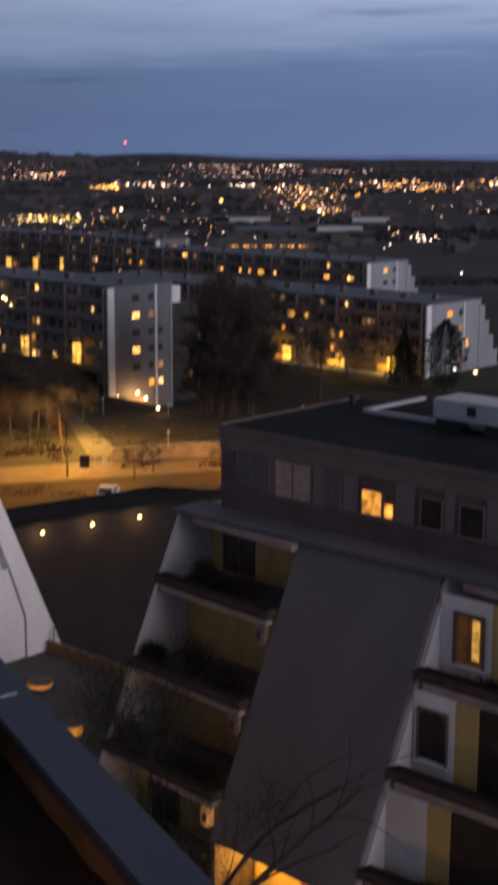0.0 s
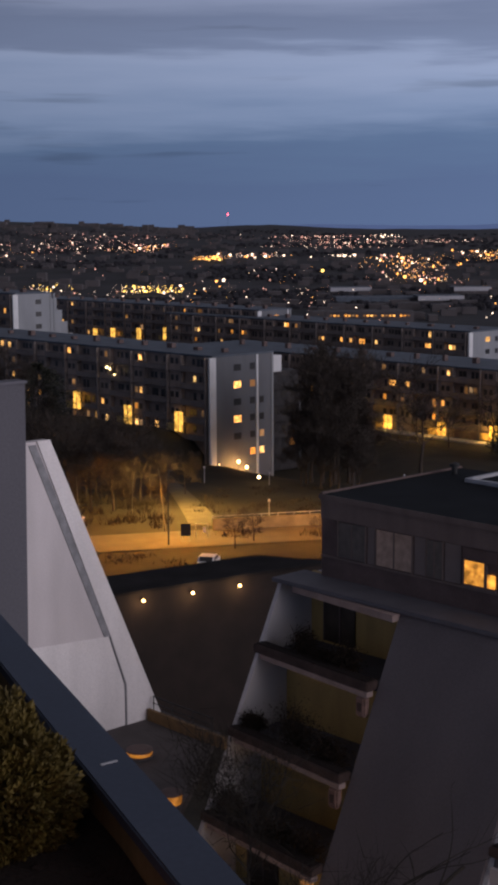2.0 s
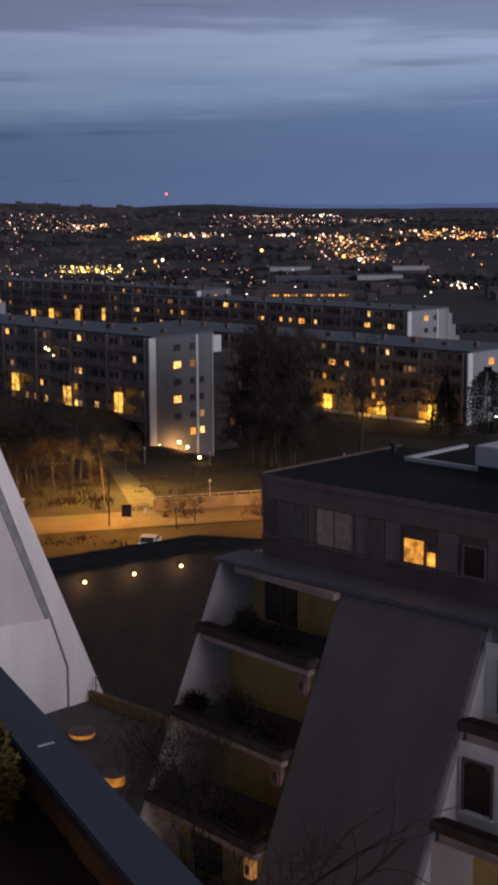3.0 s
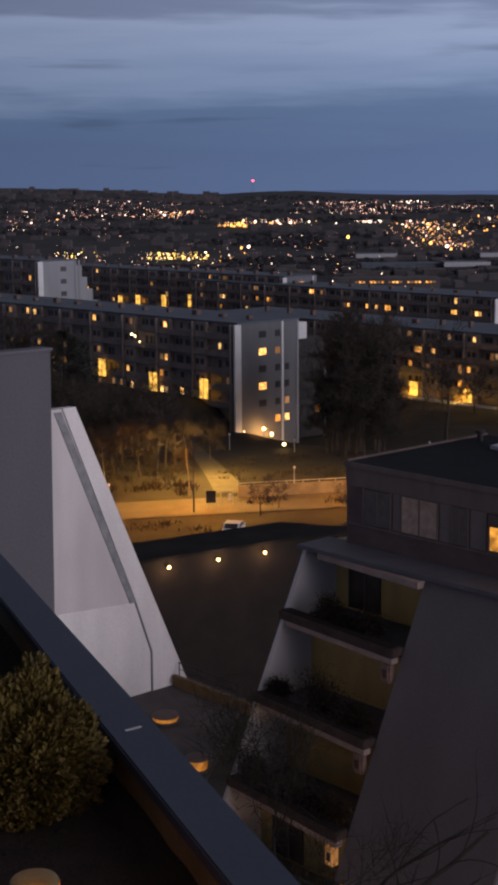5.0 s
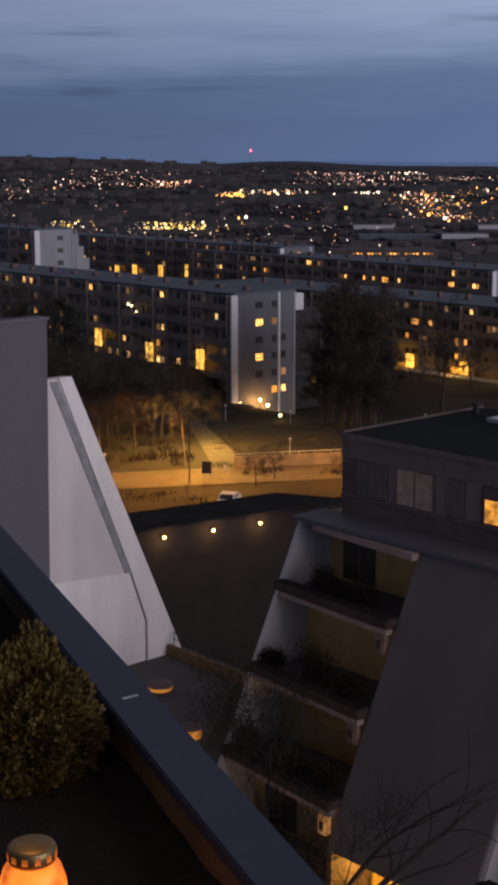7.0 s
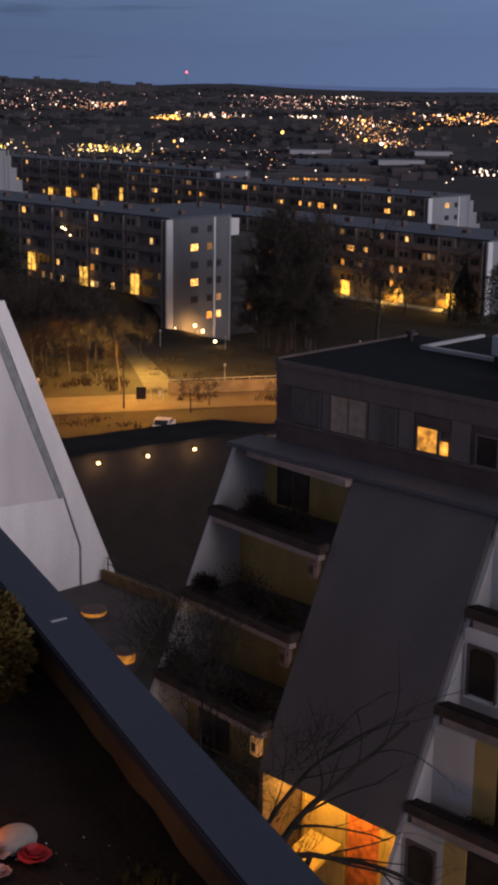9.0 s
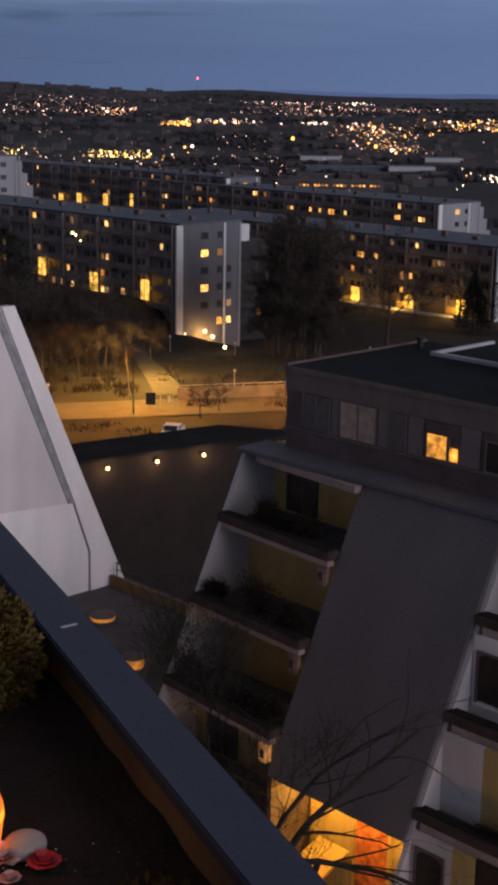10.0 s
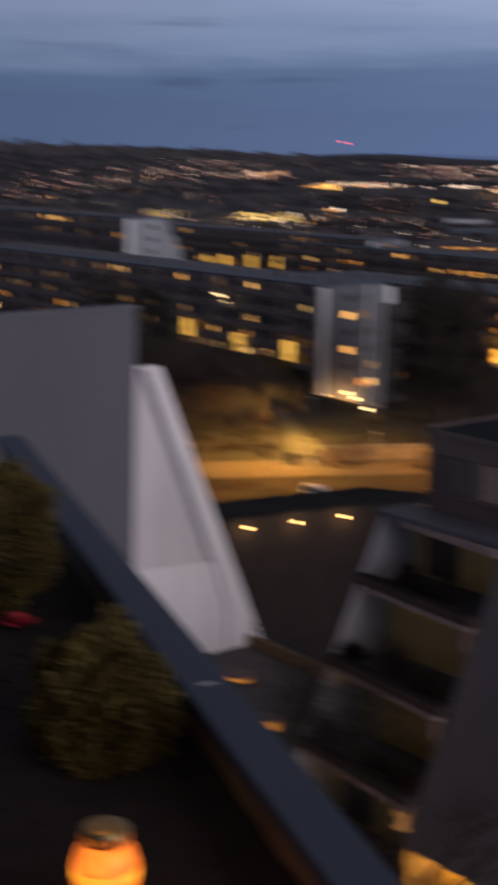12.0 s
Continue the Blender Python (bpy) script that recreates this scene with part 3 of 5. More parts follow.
part("lit_pane", box(2.56, 2.86, 1.36, 1.418, 1.08, 1.52), LITROOM, lit)
part("frame", box(1.54, 2.94, 1.345, 1.419, 0.98, 1.06), BROWN, lit)
part("frame", box(1.54, 2.94, 1.345, 1.419, 1.88, 2.30), DARKBROWN, lit)
part("frame", box(1.54, 1.61, 1.345, 1.419, 1.062, 1.878), BROWN, lit)
part("frame", box(2.43, 2.55, 1.345, 1.419, 1.062, 1.878), BROWN, lit)
for x0, x1 in ((-2.75, -2.4), (-0.58, -0.1), (0.76, 1.45), (2.98, 3.78), (4.95, 5.36), (6.55, 7.3)):
    pan = part("infill_panel", box(x0, x1, 1.395, 1.418, 1.0, 2.32), PALE, terrace, "pale slatted infill panel")
    for k in range(9):
        part("slat", box(x0 + 0.01, x1 - 0.01, 1.387, 1.394, 1.01 + k * 0.145, 1.147 + k * 0.145), PALE, pan)
part("sill_band", box(-5.05, 20, 1.35, 1.418, 0.90, 0.975), BROWN, terrace)

# roof edge, rooflight frame and plant box
part("roof_edge", box(-5.12, 20, 1.325, 1.358, 3.02, 3.23, 0.008), BROWN, terrace, "thin metal roof edge")
part("roof_edge", box(-5.14, -5.0, 1.43, 9.6, 3.202, 3.27, 0.01), DARKBROWN, terrace)
rl = part("roof_kerb", box(-2.9, 3.6, 7.05, 7.25, 3.201, 3.36, 0.02), PALEMETAL, terrace, "pale metal kerb round the upper roof")
part("kerb_side", box(-2.9, -2.7, 7.26, 11.0, 3.201, 3.36, 0.02), PALEMETAL, rl)
part("upper_roof", box(-2.68, 3.6, 7.26, 11.0, 3.0, 3.26), ROOF, rl)
plant = part("plant_box", box(1.0, 4.2, 6.2, 7.9, 3.62, 4.34, 0.03), PALEMETAL, terrace, "pale metal plant box on the roof")
part("plinth", box(1.1, 2.0, 6.25, 7.1, 3.201, 3.618), BLACK, plant, "dark plinth")
part("plinth", box(3.2, 4.1, 6.25, 7.1, 3.201, 3.618), BLACK, plant)
part("hatch", box(2.5, 2.85, 6.15, 6.199, 3.86, 4.2), BLACK, plant, "dark louvre")
part("vent", lathe([(0.12, 3.201), (0.12, 3.5), (0.2, 3.52), (0.2, 3.62), (0.05, 3.68)], 12), BLACK, plant, at=Matrix.Translation((-4.3, 8.2, 0)))

# lit entrance under the sloping panel
Y0 = slope(-9.3) + 2.0
# blocker added to keep the entrance lights off the balcony side wall
part("light_blocker", box(-0.1, 0.1, Y0 - 1.9, 4.0, -16.5, -9.3), DARKBROWN, terrace, "added wall blocking the entrance light")
part("door_panel", box(2.35, 3.7, Y0 - 0.08, Y0 - 0.002, -15.6, -10.4), REDDOOR, terrace, "orange-red patterned screen beside the entrance")
for x in (0.9, 4.2, 5.2):
    w = part("entrance_window", box(x, x + 0.7, Y0 - 0.05, Y0 - 0.002, -10.55, -9.95), WINDIM, terrace)
    part("frame", box(x - 0.06, x + 0.76, Y0 - 0.07, Y0 - 0.001, -10.62, -10.56), BROWN, w)
for x in (0.35, 2.2, 3.8, 5.6):
    part("pilaster", box(x - 0.06, x + 0.06, Y0 - 0.12, Y0 - 0.001, -15.6, -9.4), YELLOW, terrace)
part("awning", prism([(Y0 - 1.7, -12.6), (Y0 - 1.7, -12.5), (Y0 - 0.1, -12.0), (Y0 - 0.1, -12.1)], 0.7, 2.1), YELLOW, terrace, "ochre entrance awning")
for x in (0.9, 2.9, 4.9):
    el = bpy.data.lights.new("entrance_light", "POINT")
    el.energy, el.color, el.shadow_soft_size = 160, (1.0, 0.54, 0.07), 0.15
    new("entrance_light", el).matrix_world = TERRACE @ Matrix.Translation((x, Y0 - 0.9, -9.9))
    part("ceiling_lamp", ball(0.12, (x, Y0 - 0.9, -9.72)), LAMPWARM, terrace)

# unseen courtyard lamps below the balconies, assumed for the warm lower walls
def courtyard_lamp(x, y):
    t = thing("courtyard_lamp", TERRACE @ Matrix.Translation((x, y, -15.7)), "unseen courtyard lamp post before the terraces", "street lamp", "courtyard lamps")
    part("pole", rod(bmesh.new(), (0, 0, 0), (0, 0, 3.3), 0.06, 0.05), BLACK, t)
    part("globe", ball(0.18, (0, 0, 3.48)), AMBERBULB, t, "glowing amber globe")
    li = bpy.data.lights.new("courtyard_light", "POINT")
    li.energy, li.color, li.shadow_soft_size = 150, (1.0, 0.62, 0.34), 0.2
    new("courtyard_light", li).matrix_world = TERRACE @ Matrix.Translation((x, y, -15.7 + 3.9))


courtyard_lamp(13.0, -9.0)
courtyard_lamp(1.0, -11.0)

# ---- dark low building with wall lamps ----
GARAGE = pose(-10.39, 93.43, 11.0, 0, 0, 33.2)
garage = thing("low_dark_building", GARAGE, "low dark brown flat-roofed building with three wall lamps", "building")
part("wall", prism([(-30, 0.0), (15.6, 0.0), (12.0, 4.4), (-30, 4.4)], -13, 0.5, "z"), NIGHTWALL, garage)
part("roof", prism([(-30.2, -0.2), (15.9, -0.2), (12.1, 4.6), (-30.2, 4.6)], 0.502, 0.7, "z"), TAR, garage, "dark flat roof")
for x in (0.0, 3.85, 7.65):
    lamp = part("wall_lamp", ball(0.115, (x, -0.40, 0.0)), AMBERBULB, garage, "glowing round wall lamp")
    part("bracket", box(x - 0.05, x + 0.05, -0.3, -0.002, -0.03, 0.03), BLACK, lamp)
    pl = bpy.data.lights.new("wall_lamp_light", "POINT")
    pl.energy, pl.color, pl.shadow_soft_size = 75, (1.0, 0.6, 0.28), 0.15
    new("wall_lamp_light", pl).matrix_world = GARAGE @ Matrix.Translation((x, -0.8, -0.1))


# ---- apartment blocks ----
def block(x, y, top, length, depth, base, storeys, label, steps=0, doors=(), lit=0.2, seed=1, gable=6, shift=0.0):
    """A long slab: its long face along local -x from the gable at x = 0, y into the block, z = 0 at the roof."""
    rnd = random.Random(seed + 1)
    b = thing("apartment_block", pose(x, y, top, 0, 0, -45), label, "building", "apartment blocks")
    part("wall", box(-length, -0.3, 0.35, depth, base, -0.02), BLOCKFACE, b, "dull brown long facade")
    part("roof", box(-length - 0.2, 0.1, -0.2, depth + 0.2, -0.018, 0.3, 0.05), BLOCKROOF, b, "blue-grey flat roof")
    outline = [(0.0, base), (0.0, -0.02), (depth, -0.02)]
    yy, zz = depth, -0.02
    for i in range(steps):
        outline += [(yy, zz - 1.2), (yy + 1.5, zz - 1.2)]
        yy, zz = yy + 1.5, zz - 2.8
        outline += [(yy, zz)]
    outline += [(yy, base)]
    part("gable_wall", prism(outline, -0.298, 0.0), STEPWHITE if steps > 2 else GABLE, b, "pale rendered gable wall")
    part("corner_strip", box(-0.29, 0.10, -0.75, 0.62, base, -0.03), STRIPWHITE, b, "bright white corner strip")
    for i in range(1, storeys + 1):
        z = -2.8 * i + 0.4
        if z < base:
            break
        part("floor_slab", box(-length, -1.0, -0.79, 0.348, z - 0.2, z - 0.05), BALCONY, b)
        for j in range(int(length / 9.6)):
            xx = -1.0 - j * 9.6
            if rnd.random() < 0.9:
                part("balcony_front", box(xx - 6.1, xx - 0.2, -0.9, -0.8, z - 0.2, z + rnd.choice((0.7, 0.78, 0.85))), BALCONY, b)
            # a lit flat shows two or three panes side by side
            for u in (1.0, 3.4, 7.0, 8.2):
                r = rnd.random()
                mat = WINLIT if r < lit * 0.8 else WINDIM if r < lit * 1.7 else GLASS
                y0 = 0.30 if u < 6 else -0.548
                n = rnd.choice((1, 2, 2)) if u < 6 else 1
                u += rnd.uniform(0, 0.6) if u < 6 else 0
                low = rnd.choice((0.9, 0.9, 0.5)) if u < 6 else 0.95
                for q in range(n):
                    w = rnd.uniform(0.6, 0.85)
                    part("window", box(xx - u - q * 0.95 - w, xx - u - q * 0.95, y0, y0 + 0.048, z + low, z + 1.9), mat if q == 0 or rnd.random() < 0.6 else GLASS, b)
    for j in range(int(length / 9.6) + 1):
        xx = -1.0 - j * 9.6
        if xx > -length:
            part("party_wall", box(xx - 0.15, xx + 0.15, -1.0, 0.349, base, -0.03), BALCONY, b)
            if xx - 9.4 > -length:
                part("stair_bay", box(xx - 9.3, xx - 6.3, -0.5, 0.349, base, -0.03), BLOCKFACE, b, "flush facade bay beside the stair")
    for xx, zz, h in doors:
        part("porch_wall", box(xx - 3.2, xx - 1.05, -1.25, -1.15, zz, zz + 1.2), YELLOW, b)
        part("door_frame", box(xx - 0.06, xx + 0.06, -1.34, -1.301, zz, zz + h), BROWN, b)
        part("stairwell_light", box(xx - 1.0, xx + 1.0, -1.3, -1.2, zz, zz + h), DOORLIT, b, "tall yellow lit stairwell window")
    for j in range(int(length / 7)):
        h = rnd.uniform(0.5, 1.1)
        part("roof_vent", box(-4 - j * 7, -4 - j * 7 + rnd.uniform(0.5, 1.4), depth * 0.4, depth * 0.4 + 1.0, 0.31, 0.31 + h), DARKBROWN, b)
    lit_ones = {4: {(2, 0), (4, 0), (6, 1), (6, 2)}, 15: set()}.get(seed, {(1, 0), (3, 2)})
    for i in range(1, gable + 1):
        z = -2.85 * i + 0.93
        for k, (yc, w) in enumerate(((6.3 - shift, 0.8), (9.7 - shift, 0.55), (11.8 - shift, 0.5))):
            if k == 2 and i < 3 or k == 0 and i == 6 or yc > depth - 1:
                continue
            mat = WINLIT if (i, k) in lit_ones else WINDIM if rnd.random() < 0.12 else GLASS
            part("gable_window", box(0.001, 0.04, yc - w, yc + w, z - 0.55, z + 0.55), mat, b)
    for yc in (10.75 - shift, depth - 0.25):
        part("gable_pilaster", box(0.001, 0.12, yc - 0.22, yc + 0.22, base, -0.03), STRIPWHITE if yc < depth - 1 else BLOCKWHITE, b)
    return b


tower = block(-12.95, 227.23, 15.38, 120, 13.6, -24, 5, "long brown apartment block with a pale gable and lit windows", 0, ((-7.2, -12.6, 3.3), (-20.7, -12.7, 3.3), (-35.4, -11.3, 3.1)), 0.12, 4, shift=0.9)
block(41.2, 243.4, 10.9, 90, 16, -20, 4, "brown apartment block with a stepped pale gable", 5, ((-31.7, -12.4, 2.6), (-18.8, -12.4, 2.4), (-6.9, -12.2, 2.6)), 0.14, 9, 4)
block(41.1, 327.4, 12.0, 110, 15, -24, 4, "distant brown apartment block with a stepped pale gable", 5, (), 0.13, 12, 4)
block(-9.0, 385.0, 13.8, 120, 12, -26, 4, "distant brown apartment block behind the others", 0, ((-72.4, -11.7, 3.6), (-63.6, -11.2, 3.6), (-51.0, -10.6, 3.6), (-38.7, -9.9, 3.6), (-26.4, -9.3, 3.6), (-15.1, -8.7, 3.6)), 0.06, 21, 3)
block(-63.7, 323.8, 21.3, 90, 10, -24, 5, "pale stepped apartment block on the rise", 5, (), 0.10, 15, 4)

# the set-back end of the first block: a white roof room, dim balconies and a pale end pier
part("roof_room", box(-4.0, -0.6, 13.75, 16.2, -3.4, -0.6, 0.05), STRIPWHITE, tower, "white roof room beside the gable")
# recess shade is put into the colour of wall, slabs and fronts
part("setback_wall", box(-9.0, -1.6, 13.62, 21.4, -24, -3.45), SETBACK, tower, "set-back end wall toned dark for recess shade")
for dx, dz, r in ((0.0, 0.3, 0.17), (-0.9, 0.55, 0.2), (1.3, -0.6, 0.12)):
    lamp = part("wall_lamp", ball(r, (-25.2 + dx, -1.5, -3.7 + dz)), LAMPWARM, tower, "bright pale lamp on the facade")
    part("bracket", box(-25.25 + dx, -25.15 + dx, -1.3, -0.9, -3.75 + dz, -3.65 + dz), BLACK, lamp)
part("end_pier", box(-1.58, -1.2, 21.0, 21.5, -24, -9.0), GABLE, tower, "pale end pier")
for i in range(7):
    z = -6.2 - i * 2.8
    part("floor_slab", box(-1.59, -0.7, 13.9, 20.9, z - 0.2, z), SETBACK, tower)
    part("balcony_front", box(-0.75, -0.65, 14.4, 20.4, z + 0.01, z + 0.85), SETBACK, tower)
    for yc in (15.4, 17.7, 19.8):
        part("window", box(-1.598, -1.56, yc - 0.55, yc + 0.55, z + 0.9, z + 2.1), WINDIM if (i, yc) == (4, 19.8) else GLASS, tower)

# ---- road ----
bm = bmesh.new()
prev = None
for i in range(60):
    x = -90 + i * 3.2
    y = 159.0 + 0.27 * (x + 14)
    a, c = bm.verts.new((x, y - 4.5, ground_z(x, y - 4.5) + 0.12)), bm.verts.new((x, y + 4.5, ground_z(x, y + 4.5) + 0.12))
    if prev:
        bm.faces.new((prev[0], a, c, prev[1]))
    prev = (a, c)
tagged(part("road", bm, ASPHALT), "asphalt road under orange street lamps", "road", kind="structure")

street = thing("street_lamp", pose(-14.1, 156.2, ground_z(-14.1, 156.2)), "tall dark street lamp beside the road", "street lamp")
bm = rod(bmesh.new(), (0, 0, 0), (0, 0, 8.2), 0.09, 0.06)
part("pole", bm, BLACK, street)


def orange_lamp(x, y, h, power, tone=(1.0, 0.30, 0.012)):
    """The light of a hooded sodium street lamp: it falls downwards only."""
    li = bpy.data.lights.new("street_light", "SPOT")
    li.energy, li.color, li.shadow_soft_size = power, tone, 0.25
    li.spot_size, li.spot_blend = radians(166), 0.3
    new("street_light", li).matrix_world = Matrix.Translation((x, y, ground_z(x, y) + h))


for lx, ly, h, power in ((-14.0, 158.4, 7.4, 10000), (-31.0, 154.0, 7.4, 10500), (5.0, 161.0, 7.4, 6500), (-25.0, 170.0, 8.5, 1500)):
    orange_lamp(lx, ly, h, power, (1.0, 0.36, 0.025) if lx > 0 else (1.0, 0.36, 0.02))
orange_lamp(-14.5, 176.0, 8.0, 20000, (1.0, 0.55, 0.10))
part("arm", rod(bmesh.new(), (0, 0, 8.15), (0.1, 1.9, 8.3), 0.045, 0.04), BLACK, street)
part("lamp_head", box(-0.15, 0.35, 1.8, 2.5, 8.22, 8.36, 0.04), BLACK, street, "flat dark lamp head")

# footpath up the slope, lit from the road
bm = bmesh.new()
prev = None
for i in range(15):
    k = i / 14
    x, y = -10.5 - 9.2 * k, 166.8 + 47.5 * k
    w = 2.0 - 1.0 * k
    a, c = bm.verts.new((x - w, y, ground_z(x - w, y) + 0.10)), bm.verts.new((x + w, y, ground_z(x + w, y) + 0.10))
    if prev:
        bm.faces.new((prev[0], prev[1], c, a))
    prev = (a, c)
tagged(part("footpath", bm, PATH), "pale gravel footpath climbing from the road", "path", kind="structure")

# retaining wall behind the road
wall_at = pose(-9.5, 164.0, 0.2, 0, 0, 15.1)
rw = thing("roadside_wall", wall_at, "low concrete roadside wall with a pale steel rail", "wall")
part("wall", box(0, 40, 0, 0.3, -0.5, 1.75, 0.03), BRICKWALL, rw)
part("rail", rod(bmesh.new(), (0, 0.15, 2.05), (40, 0.15, 2.05), 0.05), STEEL, rw)
for i in range(21):
    part("post", box(i * 2 - 0.04, i * 2 + 0.04, 0.11, 0.19, 1.751, 2.05), STEEL, rw)

# black notice board and small frame
board = thing("notice_board", pose(-12.3, 158.2, ground_z(-12.3, 158.2), 0, 0, 4), "black roadside notice board on two posts", "sign")
part("board", box(-0.55, 0.55, -0.05, 0.05, 0.75, 2.15, 0.02), BLACK, board)
for x in (-0.45, 0.45):
    part("post", box(x - 0.04, x + 0.04, -0.04, 0.04, 0.0, 0.749), STEEL, board)
stand = thing("bus_stop_frame", pose(-10.6, 160.2, ground_z(-10.6, 160.2), 0, 0, 8), "small grey frame shelter with a notice", "shelter")
for x in (-0.7, 0.7):
    part("post", box(x - 0.03, x + 0.03, -0.03, 0.03, 0.0, 1.7), STEEL, stand)
part("beam", box(-0.74, 0.74, -0.04, 0.04, 1.701, 1.78), STEEL, stand)
part("notice", box(0.15, 0.5, -0.02, 0.02, 0.7, 1.35), PALEMETAL, stand, "pale notice sheet")


def post_lamp(x, y, h, m=STEEL):
    p = thing("path_post", pose(x, y, ground_z(x, y)), "slim pale post beside the slope", "post", "posts on the slope")
    part("pole", rod(bmesh.new(), (0, 0, 0), (0, 0, h), 0.07, 0.06), m, p)
    part("head", lathe([(0.08, h), (0.16, h + 0.1), (0.16, h + 0.3), (0.05, h + 0.36)], 10), PALEMETAL, p)


for x, y, h in ((-13.2, 207.0, 2.2), (-2.9, 168.0, 2.8), (-24.4, 160.5, 2.2), (16.4, 206.0, 1.0), (-3.5, 205, 1.6)):
    post_lamp(x, y, h)


# ---- parked car ----
def car(m, label):
    c = thing("car", m, label, "car")
    side = [(-2.1, 0.35), (-2.1, 0.75), (-2.0, 0.92), (-1.2, 0.98), (-0.65, 1.42), (0.75, 1.45), (1.5, 1.02), (2.05, 0.95), (2.12, 0.6), (2.1, 0.35)]
    body = part("body", prism(side, -0.86, 0.86, "y"), CARPAINT, c, "white painted body")
    bev = body.modifiers.new("soft", "BEVEL")
    bev.width, bev.segments = 0.06, 2
    glass = [(-1.05, 1.0), (-0.6, 1.37), (0.7, 1.39), (1.32, 1.02)]
    for s in (-1, 1):
        part("side_window", prism(glass, s * 0.862, s * 0.872, "y"), GLASS, c)
        part("headlight", box(-2.14, -2.06, s * 0.62 - 0.15, s * 0.62 + 0.15, 0.66, 0.8, 0.02), PALEMETAL, c)
        part("tail_light", box(2.06, 2.14, s * 0.62 - 0.12, s * 0.62 + 0.12, 0.7, 0.86, 0.02), REDDOOR, c)
        for x in (-1.3, 1.3):
            turn = pose(x, s * 0.78, 0.33, 90, 0, 0)
            wheel = part("wheel", lathe([(0.2, -0.1), (0.33, -0.09), (0.33, 0.09), (0.2, 0.1)], 18), RUBBER, c, at=turn)
            part("rim", lathe([(0.19, -0.105), (0.19, 0.105)], 14), STEEL, wheel)
    part("windscreen", prism([(-1.17, 1.0), (-0.68, 1.4), (-0.70, 1.42), (-1.19, 1.02)], -0.7, 0.7, "y"), GLASS, c)
    part("rear_window", prism([(0.80, 1.44), (1.46, 1.05), (1.48, 1.07), (0.82, 1.46)], -0.7, 0.7, "y"), GLASS, c)
    return c


car(pose(-9.0, 145.6, ground_z(-9.0, 145.6), 0, 0, 80), "white hatchback car parked beside the road")


# ---- trees ----
def grow(bm, rnd, p, d, length, r, depth, droop, spread, twig, limit):
    """A limb that bends, then parts into thinner ones."""
    n = 5 if depth > 1 else 4 if twig < 0.04 else 2
    for i in range(n):
        q = p + d * (length / n)
        r2 = r * (1 - 0.4 / n)
        rod(bm, p, q, r, r2, 6 if r > 0.08 else 3)
        p, r = q, r2
        d = (d + Vector((rnd.gauss(0, 0.17), rnd.gauss(0, 0.17), rnd.gauss(0.03, 0.12) - droop))).normalized()
        if depth > 0 and i >= n - 3:
            for _ in range(1 if i < n - 1 else 2):
                side = (d + Vector((rnd.gauss(0, spread), rnd.gauss(0, spread), rnd.gauss(0.05, spread * 0.6)))).normalized()
                grow(bm, rnd, p, side, length * rnd.uniform(0.58, 0.8), max(r * rnd.uniform(0.5, 0.7), twig), depth - 1, droop, spread, twig, limit)


def bare_tree_mesh(seed, height, depth=4, trunk=0.2, spread=0.55, twig=0.02, lean=(0, 0)):
    rnd = random.Random(seed)
    tb, cb = bmesh.new(), bmesh.new()
    h0 = height * 0.13
    top = Vector((lean[0] * h0, lean[1] * h0, h0))
    rod(tb, (0, 0, -0.3), top, trunk * 1.15, trunk * 0.85, 8)
    p, r = top, trunk * 0.85
    for i in range(4):
        q = p + Vector((rnd.gauss(0, 0.08) + lean[0] * 0.3, rnd.gauss(0, 0.08) + lean[1] * 0.3, 1)) * height * 0.155
        rod(tb, p, q, r, r * 0.75, 7)
        p, r = q, r * 0.75
        for _ in range(3):
            a = rnd.uniform(0, 2 * math.pi)
            d = Vector((math.cos(a), math.sin(a), rnd.uniform(0.1, 0.8))).normalized()
            grow(cb, rnd, p, d, height * rnd.uniform(0.15, 0.24), max(r * 0.5, twig * 1.5), depth - 2, 0.0, spread, twig, 0)
    return tb, cb


def bare_tree(name, m, seed, height, label, bark=BARK, twigs=0, thin=0.0, **kw):
    t = thing(name, m, label, "tree", "bare trees")
    tb, cb = bare_tree_mesh(seed, height, **kw)
    part("trunk", tb, bark, t)
    rnd = random.Random(seed)
    ends = [v.co.copy() for v in cb.verts]
    for _ in range(twigs):
        c = rnd.choice(ends) + Vector((rnd.gauss(0, 0.25), rnd.gauss(0, 0.25), rnd.gauss(0, 0.25)))
        d = Vector((rnd.gauss(0, 0.6), rnd.gauss(0, 0.6), rnd.gauss(0.5, 0.6))).normalized() * rnd.uniform(0.5, 1.3)
        k = d.orthogonal().normalized() * (thin or (0.03 if height > 15 else 0.02))
        k.rotate(Euler((0, 0, rnd.uniform(0, 6))))
        cb.faces.new([cb.verts.new(p) for p in (c - k, c + k, c + d)])
    part("crown", cb, TWIG if bark is PALEBARK else bark, t, "bare branching crown")
    return t


def on_ground(x, y, turn=0, s=1.0):
    return pose(x, y, ground_z(x, y) - 0.05, 0, 0, turn) @ Matrix.Diagonal((s, s, s, 1))


